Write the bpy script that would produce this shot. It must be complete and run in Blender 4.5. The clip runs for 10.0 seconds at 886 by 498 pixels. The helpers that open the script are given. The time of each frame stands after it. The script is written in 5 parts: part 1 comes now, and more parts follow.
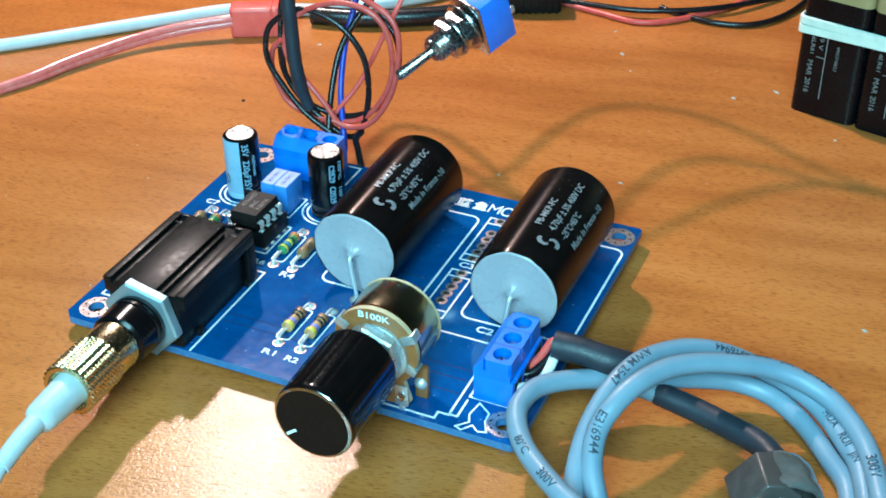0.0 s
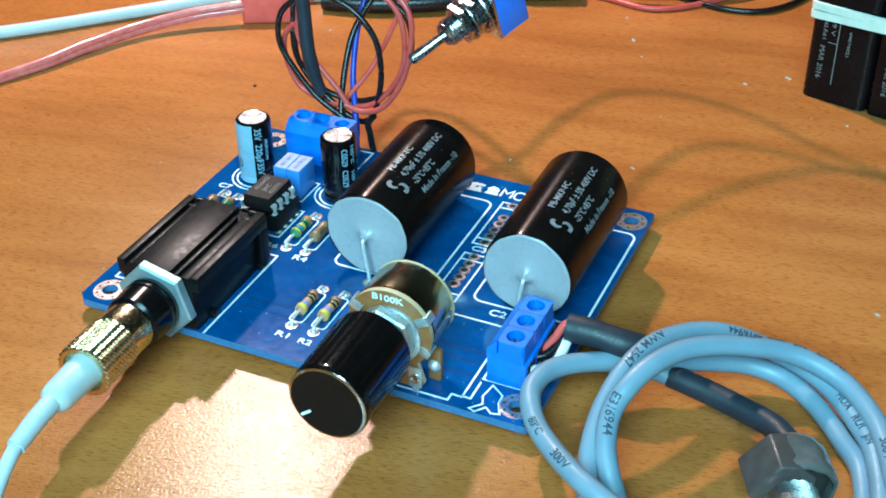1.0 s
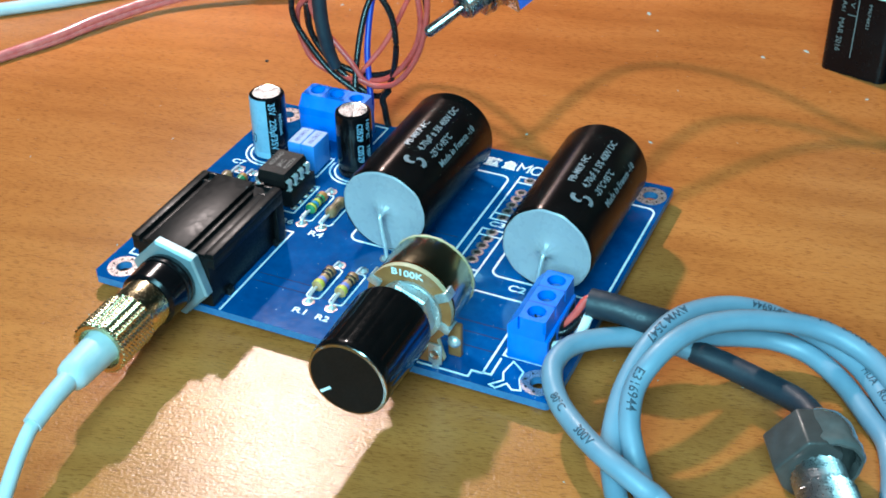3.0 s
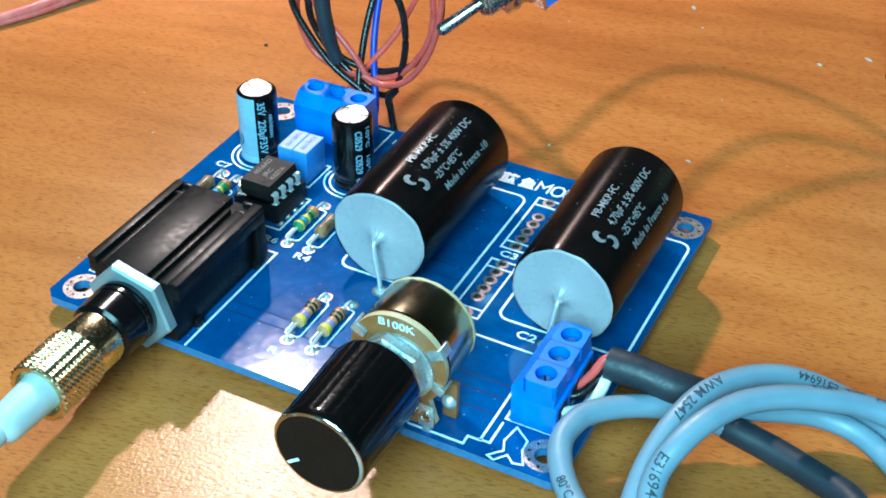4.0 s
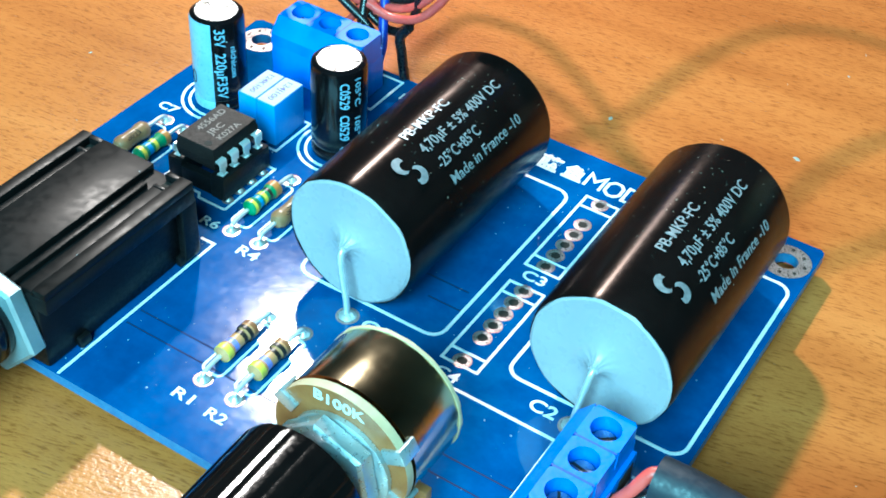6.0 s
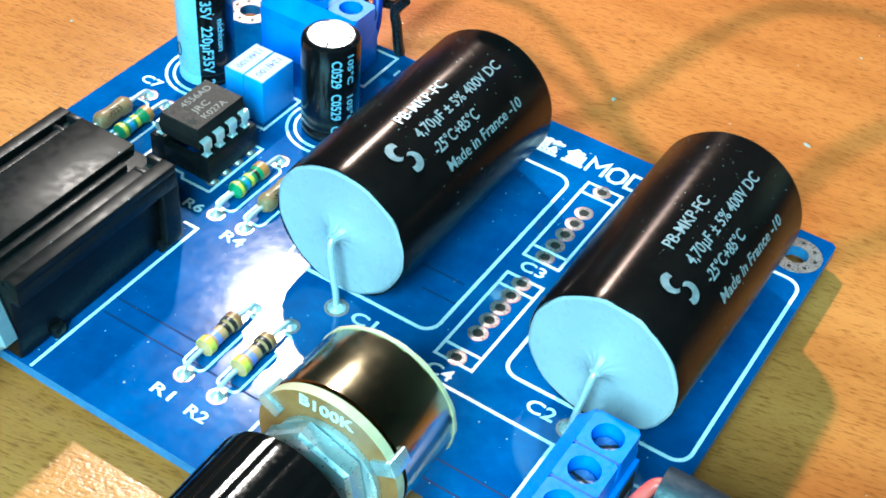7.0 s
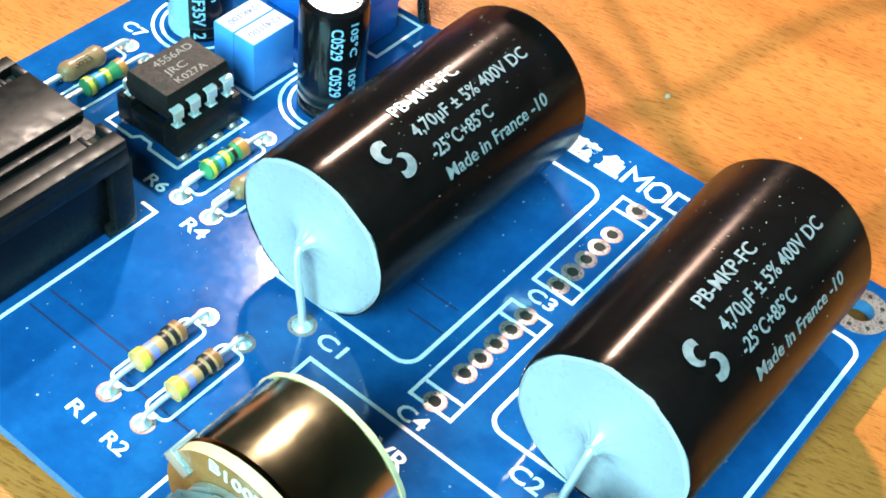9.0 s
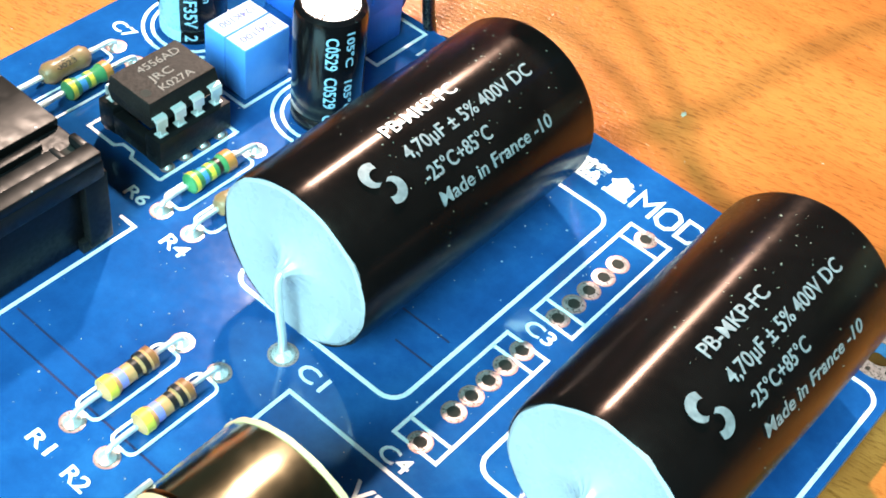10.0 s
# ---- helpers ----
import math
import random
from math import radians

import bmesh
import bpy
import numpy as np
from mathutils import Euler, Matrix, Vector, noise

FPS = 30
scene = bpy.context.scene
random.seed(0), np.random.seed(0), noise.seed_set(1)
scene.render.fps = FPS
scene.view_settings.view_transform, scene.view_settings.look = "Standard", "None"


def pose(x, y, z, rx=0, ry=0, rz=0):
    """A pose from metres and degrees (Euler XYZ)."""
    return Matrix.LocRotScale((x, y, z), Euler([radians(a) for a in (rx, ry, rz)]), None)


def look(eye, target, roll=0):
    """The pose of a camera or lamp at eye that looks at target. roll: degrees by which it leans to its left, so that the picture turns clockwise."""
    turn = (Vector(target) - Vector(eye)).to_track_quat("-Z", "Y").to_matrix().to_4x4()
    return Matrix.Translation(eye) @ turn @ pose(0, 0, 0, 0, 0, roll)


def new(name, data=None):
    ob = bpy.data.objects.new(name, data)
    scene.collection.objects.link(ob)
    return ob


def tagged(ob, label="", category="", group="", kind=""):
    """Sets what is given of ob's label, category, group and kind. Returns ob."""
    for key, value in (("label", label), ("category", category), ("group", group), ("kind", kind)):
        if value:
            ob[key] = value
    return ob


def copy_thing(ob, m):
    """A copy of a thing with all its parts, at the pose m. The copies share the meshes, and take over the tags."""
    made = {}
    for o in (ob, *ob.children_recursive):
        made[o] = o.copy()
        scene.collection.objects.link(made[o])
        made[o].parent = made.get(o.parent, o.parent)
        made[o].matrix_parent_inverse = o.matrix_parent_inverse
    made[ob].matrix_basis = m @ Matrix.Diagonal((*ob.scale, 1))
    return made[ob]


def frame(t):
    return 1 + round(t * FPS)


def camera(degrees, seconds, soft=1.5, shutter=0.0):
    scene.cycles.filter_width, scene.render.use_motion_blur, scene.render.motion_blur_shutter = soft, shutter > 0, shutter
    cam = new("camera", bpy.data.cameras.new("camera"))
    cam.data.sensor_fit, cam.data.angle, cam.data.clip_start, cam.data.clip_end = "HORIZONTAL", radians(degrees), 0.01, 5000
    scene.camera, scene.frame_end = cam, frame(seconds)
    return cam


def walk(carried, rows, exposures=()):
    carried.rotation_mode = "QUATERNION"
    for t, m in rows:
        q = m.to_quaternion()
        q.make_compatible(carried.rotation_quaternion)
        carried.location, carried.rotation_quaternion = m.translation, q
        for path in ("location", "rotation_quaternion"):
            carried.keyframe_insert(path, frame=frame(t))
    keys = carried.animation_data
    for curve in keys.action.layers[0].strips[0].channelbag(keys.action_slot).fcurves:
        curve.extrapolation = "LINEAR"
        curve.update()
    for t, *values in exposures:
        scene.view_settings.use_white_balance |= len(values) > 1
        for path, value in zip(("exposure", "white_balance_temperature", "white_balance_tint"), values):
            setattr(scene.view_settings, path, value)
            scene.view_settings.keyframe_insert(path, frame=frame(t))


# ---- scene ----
MM = 0.001      # everything below is planned in millimetres
ZB = 3.7        # the circuit board's upper face lies this far above the table
cam = camera(37.16, 10.0, soft=1.8)
# seconds, eye (mm, from the board's corner and upper face), turn (degrees)
ROWS = [
    (0.0, 158.1, -163.5, 160.3, 55.80, 0.57, 24.09),
    (0.5, 157.5, -163.9, 159.2, 55.57, 0.58, 24.27),
    (1.0, 157.3, -165.3, 159.0, 55.47, 0.62, 24.36),
    (1.5, 155.7, -165.9, 157.1, 54.88, 0.92, 24.92),
    (2.0, 155.4, -168.2, 158.5, 54.88, 0.86, 24.70),
    (2.5, 155.3, -168.5, 159.7, 54.70, 0.82, 24.30),
    (2.7, 155.4, -167.8, 158.8, 54.71, 0.98, 24.21),
    (3.8, 144.1, -140.1, 150.0, 53.22, -0.19, 26.21),
    (4.0, 142.7, -130.0, 148.7, 52.52, -0.47, 26.92),
    (4.5, 133.6, -113.1, 137.6, 51.57, -1.27, 28.66),
    (5.0, 128.3, -98.2, 130.4, 50.79, -1.88, 29.23),
    (5.5, 123.8, -82.3, 126.5, 49.77, -2.86, 30.78),
    (5.7, 122.5, -76.1, 120.7, 49.18, -2.80, 31.92),
    (7.0, 115.7, -62.8, 114.9, 46.58, -3.93, 32.79),
    (7.5, 115.0, -58.1, 113.1, 45.51, -4.15, 34.18),
    (8.0, 113.7, -51.5, 109.7, 44.12, -4.48, 36.19),
    (8.5, 111.8, -42.3, 107.6, 43.79, -5.44, 38.06),
    (9.0, 109.1, -37.3, 104.0, 43.28, -5.70, 38.92),
    (9.5, 108.1, -31.8, 101.3, 42.68, -5.87, 39.65),
    (10.0, 106.0, -28.6, 100.9, 42.53, -6.19, 40.84),
]
walk(cam, [(t, pose(x * MM, y * MM, (z + ZB) * MM, rx, ry, rz)) for t, x, y, z, rx, ry, rz in ROWS],
     exposures=[(0.0, -0.25, 6250, 10), (2.7, -0.34, 6200, 9), (4.5, -0.03, 5900, 3), (5.5, 0.18, 5720, -4), (7.5, 0.43, 6100, -2), (9.0, 0.64, 6950, 6), (10.0, 0.73, 7450, 12)])

# ---- light ----
world = bpy.data.worlds.new("room_air")
scene.world = world
world.use_nodes = True
world.node_tree.nodes["Background"].inputs[0].default_value = (0.62, 0.80, 1.0, 1)
world.node_tree.nodes["Background"].inputs[1].default_value = 0.16


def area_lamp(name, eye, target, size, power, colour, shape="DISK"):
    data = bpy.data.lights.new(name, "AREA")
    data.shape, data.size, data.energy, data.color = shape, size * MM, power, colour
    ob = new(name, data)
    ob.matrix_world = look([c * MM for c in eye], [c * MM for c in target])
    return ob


LAMP = (-124, 236, 298)
# a desk lamp, left behind the board
area_lamp("desk_lamp_light", LAMP, (42, 165, 0), 21, 2.2, (1.0, 0.83, 0.76))
# added cool fill from behind the camera; its source is unseen
area_lamp("front_fill_light", (170, -450, 400), (60, 10, 0), 380, 11.8, (0.37, 0.88, 1.0), "SQUARE")

# ---- materials ----
def material(name, colour, rough=0.5, metal=0.0, **more):
    m = bpy.data.materials.new(name)
    m.use_nodes = True
    b = m.node_tree.nodes["Principled BSDF"]
    b.inputs["Base Color"].default_value = (*colour, 1)
    b.inputs["Roughness"].default_value = rough
    b.inputs["Metallic"].default_value = metal
    for key, value in more.items():
        b.inputs[key.replace("_", " ")].default_value = value
    return m


def nd(m, kind, operation="", blend_type="", data_type="", **values):
    n = m.node_tree.nodes.new(kind)
    if operation:
        n.operation = operation
    if data_type:
        n.data_type = data_type
    if blend_type:
        n.blend_type = blend_type
    for key, value in values.items():
        n.inputs[key.replace("_", " ")].default_value = value
    return n


def wire(m, a, out, b, socket):
    m.node_tree.links.new(a.outputs[out], b.inputs[socket])


def ramp(m, stops):
    r = m.node_tree.nodes.new("ShaderNodeValToRGB")
    e = r.color_ramp.elements
    while len(e) < len(stops):
        e.new(0.5)
    for s, (p, c) in zip(e, stops):
        s.position, s.color = p, (*c, 1) if len(c) == 3 else c
    return r


def grained(name, c0, c1, scale, rough=(0.35, 0.6), bump=0.1, metal=0.0, stretch=(1, 1, 1), detail=6, dist=0.00008, **more):
    """A surface with colour, gloss and relief that vary by noise; scale is in noise cells per metre."""
    m = material(name, c0, rough[0], metal, **more)
    b = m.node_tree.nodes["Principled BSDF"]
    co = nd(m, "ShaderNodeTexCoord")
    mp = nd(m, "ShaderNodeMapping")
    mp.inputs["Scale"].default_value = stretch
    wire(m, co, "Object", mp, "Vector")
    big = nd(m, "ShaderNodeTexNoise", Scale=scale, Detail=detail)
    fine = nd(m, "ShaderNodeTexNoise", Scale=scale * 7, Detail=3.0)
    wire(m, mp, 0, big, "Vector")
    wire(m, mp, 0, fine, "Vector")
    r = ramp(m, ((0.3, c0), (0.7, c1)))
    wire(m, big, "Fac", r, 0)
    wire(m, r, 0, b, "Base Color")
    rr = nd(m, "ShaderNodeMapRange", To_Min=rough[0], To_Max=rough[1])
    rr.inputs["From Min"].default_value, rr.inputs["From Max"].default_value = 0.35, 0.65
    wire(m, fine, "Fac", rr, 0)
    wire(m, rr, 0, b, "Roughness")
    bp = nd(m, "ShaderNodeBump", Strength=bump, Distance=dist)
    wire(m, fine, "Fac", bp, "Height")
    wire(m, bp, 0, b, "Normal")
    return m


def wood_material():
    m = material("varnished_orange_wood", (0.5, 0.2, 0.06), 0.35)
    b = m.node_tree.nodes["Principled BSDF"]
    co = nd(m, "ShaderNodeTexCoord")
    turn = nd(m, "ShaderNodeMapping")
    turn.inputs["Rotation"].default_value = (0, 0, radians(-GRAIN))
    wire(m, co, "Object", turn, "Vector")
    long = nd(m, "ShaderNodeMapping")
    long.inputs["Scale"].default_value = (0.16, 1, 1)
    wire(m, turn, 0, long, "Vector")
    bend = nd(m, "ShaderNodeTexNoise", Scale=14, Detail=3.0)
    wire(m, turn, 0, bend, "Vector")
    add = nd(m, "ShaderNodeVectorMath", operation="MULTIPLY_ADD")
    add.inputs[1].default_value = (0.0, 0.012, 0)
    wire(m, bend, "Color", add, 0)
    wire(m, long, 0, add, 2)
    broad = nd(m, "ShaderNodeTexNoise", Scale=75, Detail=5.0, Roughness=0.6)
    wire(m, add, 0, broad, "Vector")
    pores = nd(m, "ShaderNodeTexNoise", Scale=3300, Detail=3.0, Roughness=0.6)
    wire(m, add, 0, pores, "Vector")
    blotch = nd(m, "ShaderNodeTexNoise", Scale=11, Detail=3.0)
    wire(m, turn, 0, blotch, "Vector")
    c = ramp(m, ((0.25, WOOD_DARK), (0.5, WOOD_MID), (0.78, WOOD_LIGHT)))
    wire(m, broad, "Fac", c, 0)
    p = ramp(m, ((0.33, (0.55, 0.48, 0.42)), (0.47, (1, 1, 1)), (0.62, (1, 1, 1)), (0.75, (1.12, 1.1, 1.06))))
    wire(m, pores, "Fac", p, 0)
    mx = nd(m, "ShaderNodeMix", data_type="RGBA", blend_type="MULTIPLY")
    mx.inputs[0].default_value = 0.95
    wire(m, c, 0, mx, 6)
    wire(m, p, 0, mx, 7)
    bl = ramp(m, ((0.3, (0.86, 0.84, 0.82)), (0.7, (1.08, 1.05, 1.02))))
    wire(m, blotch, "Fac", bl, 0)
    mx2 = nd(m, "ShaderNodeMix", data_type="RGBA", blend_type="MULTIPLY")
    mx2.inputs[0].default_value = 1.0
    wire(m, mx, 2, mx2, 6)
    wire(m, bl, 0, mx2, 7)
    wire(m, mx2, 2, b, "Base Color")
    rr = nd(m, "ShaderNodeMapRange", To_Min=0.30, To_Max=0.21)
    wire(m, pores, "Fac", rr, 0)
    wire(m, rr, 0, b, "Roughness")
    grit = nd(m, "ShaderNodeTexNoise", Scale=1600, Detail=2.0)
    wire(m, co, "Object", grit, "Vector")
    hs = nd(m, "ShaderNodeMath", operation="ADD")
    wire(m, pores, "Fac", hs, 0)
    wire(m, grit, "Fac", hs, 1)
    bp = nd(m, "ShaderNodeBump", Strength=0.40, Distance=0.00015)
    wire(m, hs, 0, bp, "Height")
    wire(m, bp, 0, b, "Normal")
    return m


def dust_mask(m, co, scale, size):
    """Fine scattered motes: small discs round some of the cells' seeds."""
    cells = nd(m, "ShaderNodeTexVoronoi", Scale=scale)
    wire(m, co, "Object", cells, "Vector")
    split = nd(m, "ShaderNodeSeparateColor")
    wire(m, cells, "Color", split, 0)
    lim = nd(m, "ShaderNodeMapRange", To_Min=-0.04, To_Max=size)
    wire(m, split, 0, lim, 0)
    near = nd(m, "ShaderNodeMath", operation="LESS_THAN")
    wire(m, cells, "Distance", near, 0)
    wire(m, lim, 0, near, 1)
    soft = nd(m, "ShaderNodeMath", operation="MULTIPLY")
    soft.inputs[1].default_value = 0.6
    wire(m, near, 0, soft, 0)
    return soft


def board_material():
    m = material("blue_solder_mask", (0.0, 0.03, 0.16), 0.12, Coat_Weight=0.15, Coat_Roughness=0.05)
    b = m.node_tree.nodes["Principled BSDF"]
    co = nd(m, "ShaderNodeTexCoord")
    big = nd(m, "ShaderNodeTexNoise", Scale=110, Detail=8.0, Roughness=0.68)
    wire(m, co, "Object", big, "Vector")
    c = ramp(m, ((0.3, (0.002, 0.042, 0.160)), (0.55, (0.003, 0.070, 0.238)), (0.75, (0.008, 0.110, 0.310))))
    wire(m, big, "Fac", c, 0)
    d = dust_mask(m, co, 560, 0.10)
    mx = nd(m, "ShaderNodeMix", data_type="RGBA", blend_type="MIX")
    mx.inputs[7].default_value = (0.42, 0.52, 0.60, 1)
    wire(m, d, 0, mx, 0)
    wire(m, c, 0, mx, 6)
    wire(m, mx, 2, b, "Base Color")
    weave = nd(m, "ShaderNodeTexNoise", Scale=700, Detail=2.0)
    wire(m, co, "Object", weave, "Vector")
    rr = nd(m, "ShaderNodeMapRange", To_Min=0.065, To_Max=0.12)
    wire(m, weave, "Fac", rr, 0)
    wire(m, rr, 0, b, "Roughness")
    bp = nd(m, "ShaderNodeBump", Strength=0.12, Distance=0.00006)
    wire(m, weave, "Fac", bp, "Height")
    wire(m, bp, 0, b, "Normal")
    return m


GRAIN = 12.0
WOOD_DARK, WOOD_MID, WOOD_LIGHT = (0.38, 0.108, 0.024), (0.50, 0.158, 0.038), (0.59, 0.205, 0.056)
M_WOOD = wood_material()
M_BOARD = board_material()
M_EDGE = grained("board_edge", (0.03, 0.12, 0.28), (0.05, 0.18, 0.36), 900, (0.4, 0.6))
M_SILK = grained("white_silkscreen", (0.66, 0.74, 0.80), (0.82, 0.86, 0.88), 700, (0.4, 0.6))
M_TIN = grained("tinned_pad", (0.30, 0.235, 0.23), (0.50, 0.43, 0.42), 700, (0.22, 0.42), 0.35, 0.7)
M_SOLDER = grained("solder", (0.62, 0.62, 0.63), (0.78, 0.77, 0.77), 1500, (0.25, 0.45), 0.3, 0.6)
M_SCREW = grained("dull_blued_screw", (0.16, 0.22, 0.30), (0.28, 0.36, 0.44), 500, (0.25, 0.45), 0.2, 0.8)
M_WHITECORE = grained("white_core_sleeve", (0.66, 0.68, 0.70), (0.76, 0.78, 0.80), 400, (0.35, 0.5), 0.1)
M_NICKEL = grained("dull_nickel", (0.34, 0.34, 0.35), (0.52, 0.52, 0.53), 400, (0.25, 0.4), 0.15, 1.0)
# near-black: shade of bores, vias and mouths put into colour; also ink, crumb
M_HOLE = material("hole_shade_ink_and_crumb", (0.01, 0.008, 0.006), 0.8)
M_COPPER = grained("copper_rim", (0.40, 0.23, 0.21), (0.52, 0.33, 0.31), 700, (0.25, 0.4), 0.15, 0.6)
M_TRACE = material("sunken_trace", (0.004, 0.010, 0.060), 0.85)
M_WRAP = grained("black_glossy_wrap", (0.003, 0.0026, 0.003), (0.005, 0.004, 0.005), 160, (0.15, 0.2), 0.015, Specular_IOR_Level=0.3, Coat_Weight=0.08, Coat_Roughness=0.12)


def dusty(m, scale, size):
    """Lays pale motes over a finished material."""
    b = m.node_tree.nodes["Principled BSDF"]
    co = nd(m, "ShaderNodeTexCoord")
    d = dust_mask(m, co, scale, size)
    mx = nd(m, "ShaderNodeMix", data_type="RGBA", blend_type="MIX")
    mx.inputs[7].default_value = (0.42, 0.46, 0.50, 1)
    link = b.inputs["Base Color"].links[0]
    m.node_tree.links.new(link.from_socket, mx.inputs[6])
    wire(m, d, 0, mx, 0)
    wire(m, mx, 2, b, "Base Color")
    return m


dusty(M_WRAP, 260, 0.045)
# the large wraps are wound film: their gloss is drawn out along the axis
M_WOUND = dusty(grained("wound_black_film", (0.0032, 0.0022, 0.0022), (0.006, 0.004, 0.004), 160, (0.22, 0.27), 0.0, Specular_IOR_Level=0.21, Specular_Tint=(1.0, 0.70, 0.58, 1), Anisotropic=0.85, Anisotropic_Rotation=0.25), 300, 0.03)
tan = nd(M_WOUND, "ShaderNodeTangent")
tan.direction_type, tan.axis = "RADIAL", "Y"
wire(M_WOUND, tan, 0, M_WOUND.node_tree.nodes["Principled BSDF"], "Tangent")
M_EPOXY = grained("white_epoxy", (0.31, 0.305, 0.345), (0.37, 0.365, 0.405), 90, (0.22, 0.4), 0.2, Coat_Weight=0.4, Coat_Roughness=0.2)
M_PRINT = grained("silver_print", (0.19, 0.20, 0.22), (0.35, 0.36, 0.39), 1500, (0.3, 0.45), 0.1, 0.3)
M_LEAD = grained("tinned_wire", (0.66, 0.69, 0.71), (0.80, 0.82, 0.84), 700, (0.3, 0.45), 0.1, 0.55)
M_BLACK = grained("black_moulded_plastic", (0.003, 0.003, 0.0035), (0.007, 0.0065, 0.007), 260, (0.3, 0.5), 0.25, Specular_IOR_Level=0.22)
M_BLACKTOP = dusty(grained("scuffed_black_plastic", (0.003, 0.0026, 0.0026), (0.008, 0.0068, 0.0068), 130, (0.34, 0.46), 0.2, Specular_IOR_Level=0.2), 420, 0.06)
M_KNOB = grained("knob_bakelite", (0.003, 0.0024, 0.0026), (0.005, 0.004, 0.004), 300, (0.10, 0.18), 0.08, Specular_IOR_Level=0.35)
M_KNOBFACE = grained("knob_face", (0.0025, 0.002, 0.002), (0.005, 0.004, 0.004), 300, (0.45, 0.6), 0.1, Specular_IOR_Level=0.2)
M_CHROME = grained("chrome_rim", (0.42, 0.43, 0.45), (0.55, 0.55, 0.56), 300, (0.08, 0.2), 0.05, 1.0)
M_ZINC = grained("zinc_plated_steel", (0.46, 0.54, 0.58), (0.66, 0.74, 0.78), 260, (0.26, 0.45), 0.25, 0.75)
M_NUT = grained("plated_nut", (0.26, 0.35, 0.40), (0.34, 0.44, 0.49), 260, (0.4, 0.55), 0.2, 0.6)
M_BRASSCAN = grained("yellow_passivated_can", (0.46, 0.385, 0.245), (0.56, 0.47, 0.31), 60, (0.15, 0.19), 0.03, 1.0)
M_GOLD = grained("gold_plating", (0.78, 0.64, 0.36), (0.86, 0.73, 0.48), 300, (0.14, 0.28), 0.08, 1.0)
M_KNURL = grained("knurled_gold", (0.62, 0.49, 0.26), (0.74, 0.61, 0.38), 500, (0.2, 0.3), 0.1, 1.0)
M_PHENOL = grained("brown_phenolic", (0.24, 0.085, 0.026), (0.33, 0.13, 0.042), 500, (0.35, 0.55), 0.2)
M_CREAM = grained("cut_phenolic_edge", (0.50, 0.37, 0.22), (0.60, 0.46, 0.29), 700, (0.5, 0.7), 0.2)
M_BLUE = grained("blue_terminal_plastic", (0.004, 0.140, 0.64), (0.008, 0.185, 0.74), 300, (0.28, 0.45), 0.15)
M_FILMBLUE = grained("light_blue_film_case", (0.035, 0.205, 0.63), (0.05, 0.25, 0.69), 300, (0.35, 0.5), 0.12)
M_FILMTOP = grained("pale_printed_top", (0.23, 0.30, 0.48), (0.29, 0.36, 0.54), 700, (0.35, 0.5), 0.15)
M_STRIPE = grained("pale_blue_sleeve", (0.20, 0.37, 0.52), (0.25, 0.43, 0.58), 300, (0.25, 0.4), 0.1)
M_ALU = grained("aluminium_top", (0.60, 0.60, 0.61), (0.74, 0.74, 0.74), 600, (0.2, 0.34), 0.2, 1.0)
M_CABLE = grained("blue_grey_cable", (0.155, 0.235, 0.315), (0.19, 0.275, 0.355), 180, (0.38, 0.52), 0.15)
M_CABLEINK = material("cable_ink", (0.03, 0.05, 0.075), 0.6)
M_SHRINK = grained("navy_heat_shrink", (0.012, 0.016, 0.026), (0.02, 0.026, 0.038), 300, (0.4, 0.6), 0.25)
M_WHITECABLE = grained("white_cable", (0.42, 0.49, 0.53), (0.50, 0.57, 0.60), 300, (0.35, 0.5), 0.1)
M_RED = grained("red_plastic", (0.70, 0.075, 0.06), (0.78, 0.11, 0.09), 300, (0.3, 0.5), 0.15)
M_REDWIRE = grained("red_wire_sleeve", (0.55, 0.058, 0.05), (0.66, 0.095, 0.08), 400, (0.25, 0.4), 0.15)
M_PINKWIRE = grained("clear_red_flat_cable", (0.60, 0.11, 0.11), (0.70, 0.20, 0.18), 500, (0.12, 0.3), 0.2, stretch=(0.15, 1, 1), Coat_Weight=0.5)
M_BLACKWIRE = grained("black_wire_sleeve", (0.004, 0.004, 0.005), (0.009, 0.009, 0.012), 400, (0.22, 0.4), 0.15)
M_BLUEWIRE = grained("blue_wire_sleeve", (0.01, 0.03, 0.30), (0.015, 0.05, 0.42), 400, (0.3, 0.45), 0.15)
M_IC = grained("chip_resin", (0.008, 0.0055, 0.005), (0.014, 0.010, 0.009), 500, (0.42, 0.6), 0.25, Specular_IOR_Level=0.16)
M_TAN = grained("tan_resistor_body", (0.47, 0.215, 0.09), (0.57, 0.28, 0.13), 900, (0.3, 0.45), 0.15)
M_GREENRES = grained("green_resistor_body", (0.022, 0.17, 0.065), (0.035, 0.23, 0.09), 900, (0.3, 0.45), 0.15)
M_AXIAL = grained("brown_lacquer", (0.21, 0.11, 0.05), (0.29, 0.16, 0.08), 900, (0.3, 0.45), 0.15)
M_BATTERY = grained("black_battery_jacket", (0.0025, 0.0022, 0.003), (0.005, 0.0045, 0.0055), 120, (0.2, 0.28), 0.06, Specular_IOR_Level=0.2)
M_BATBACK = grained("tan_battery_band", (0.30, 0.20, 0.09), (0.36, 0.25, 0.12), 200, (0.3, 0.5), 0.1)
M_RUBBER = grained("pale_rubber_band", (0.55, 0.60, 0.54), (0.66, 0.70, 0.62), 400, (0.5, 0.7), 0.2)
M_STEEL = grained("nickel_steel", (0.42, 0.42, 0.43), (0.58, 0.58, 0.59), 260, (0.16, 0.32), 0.12, 1.0)
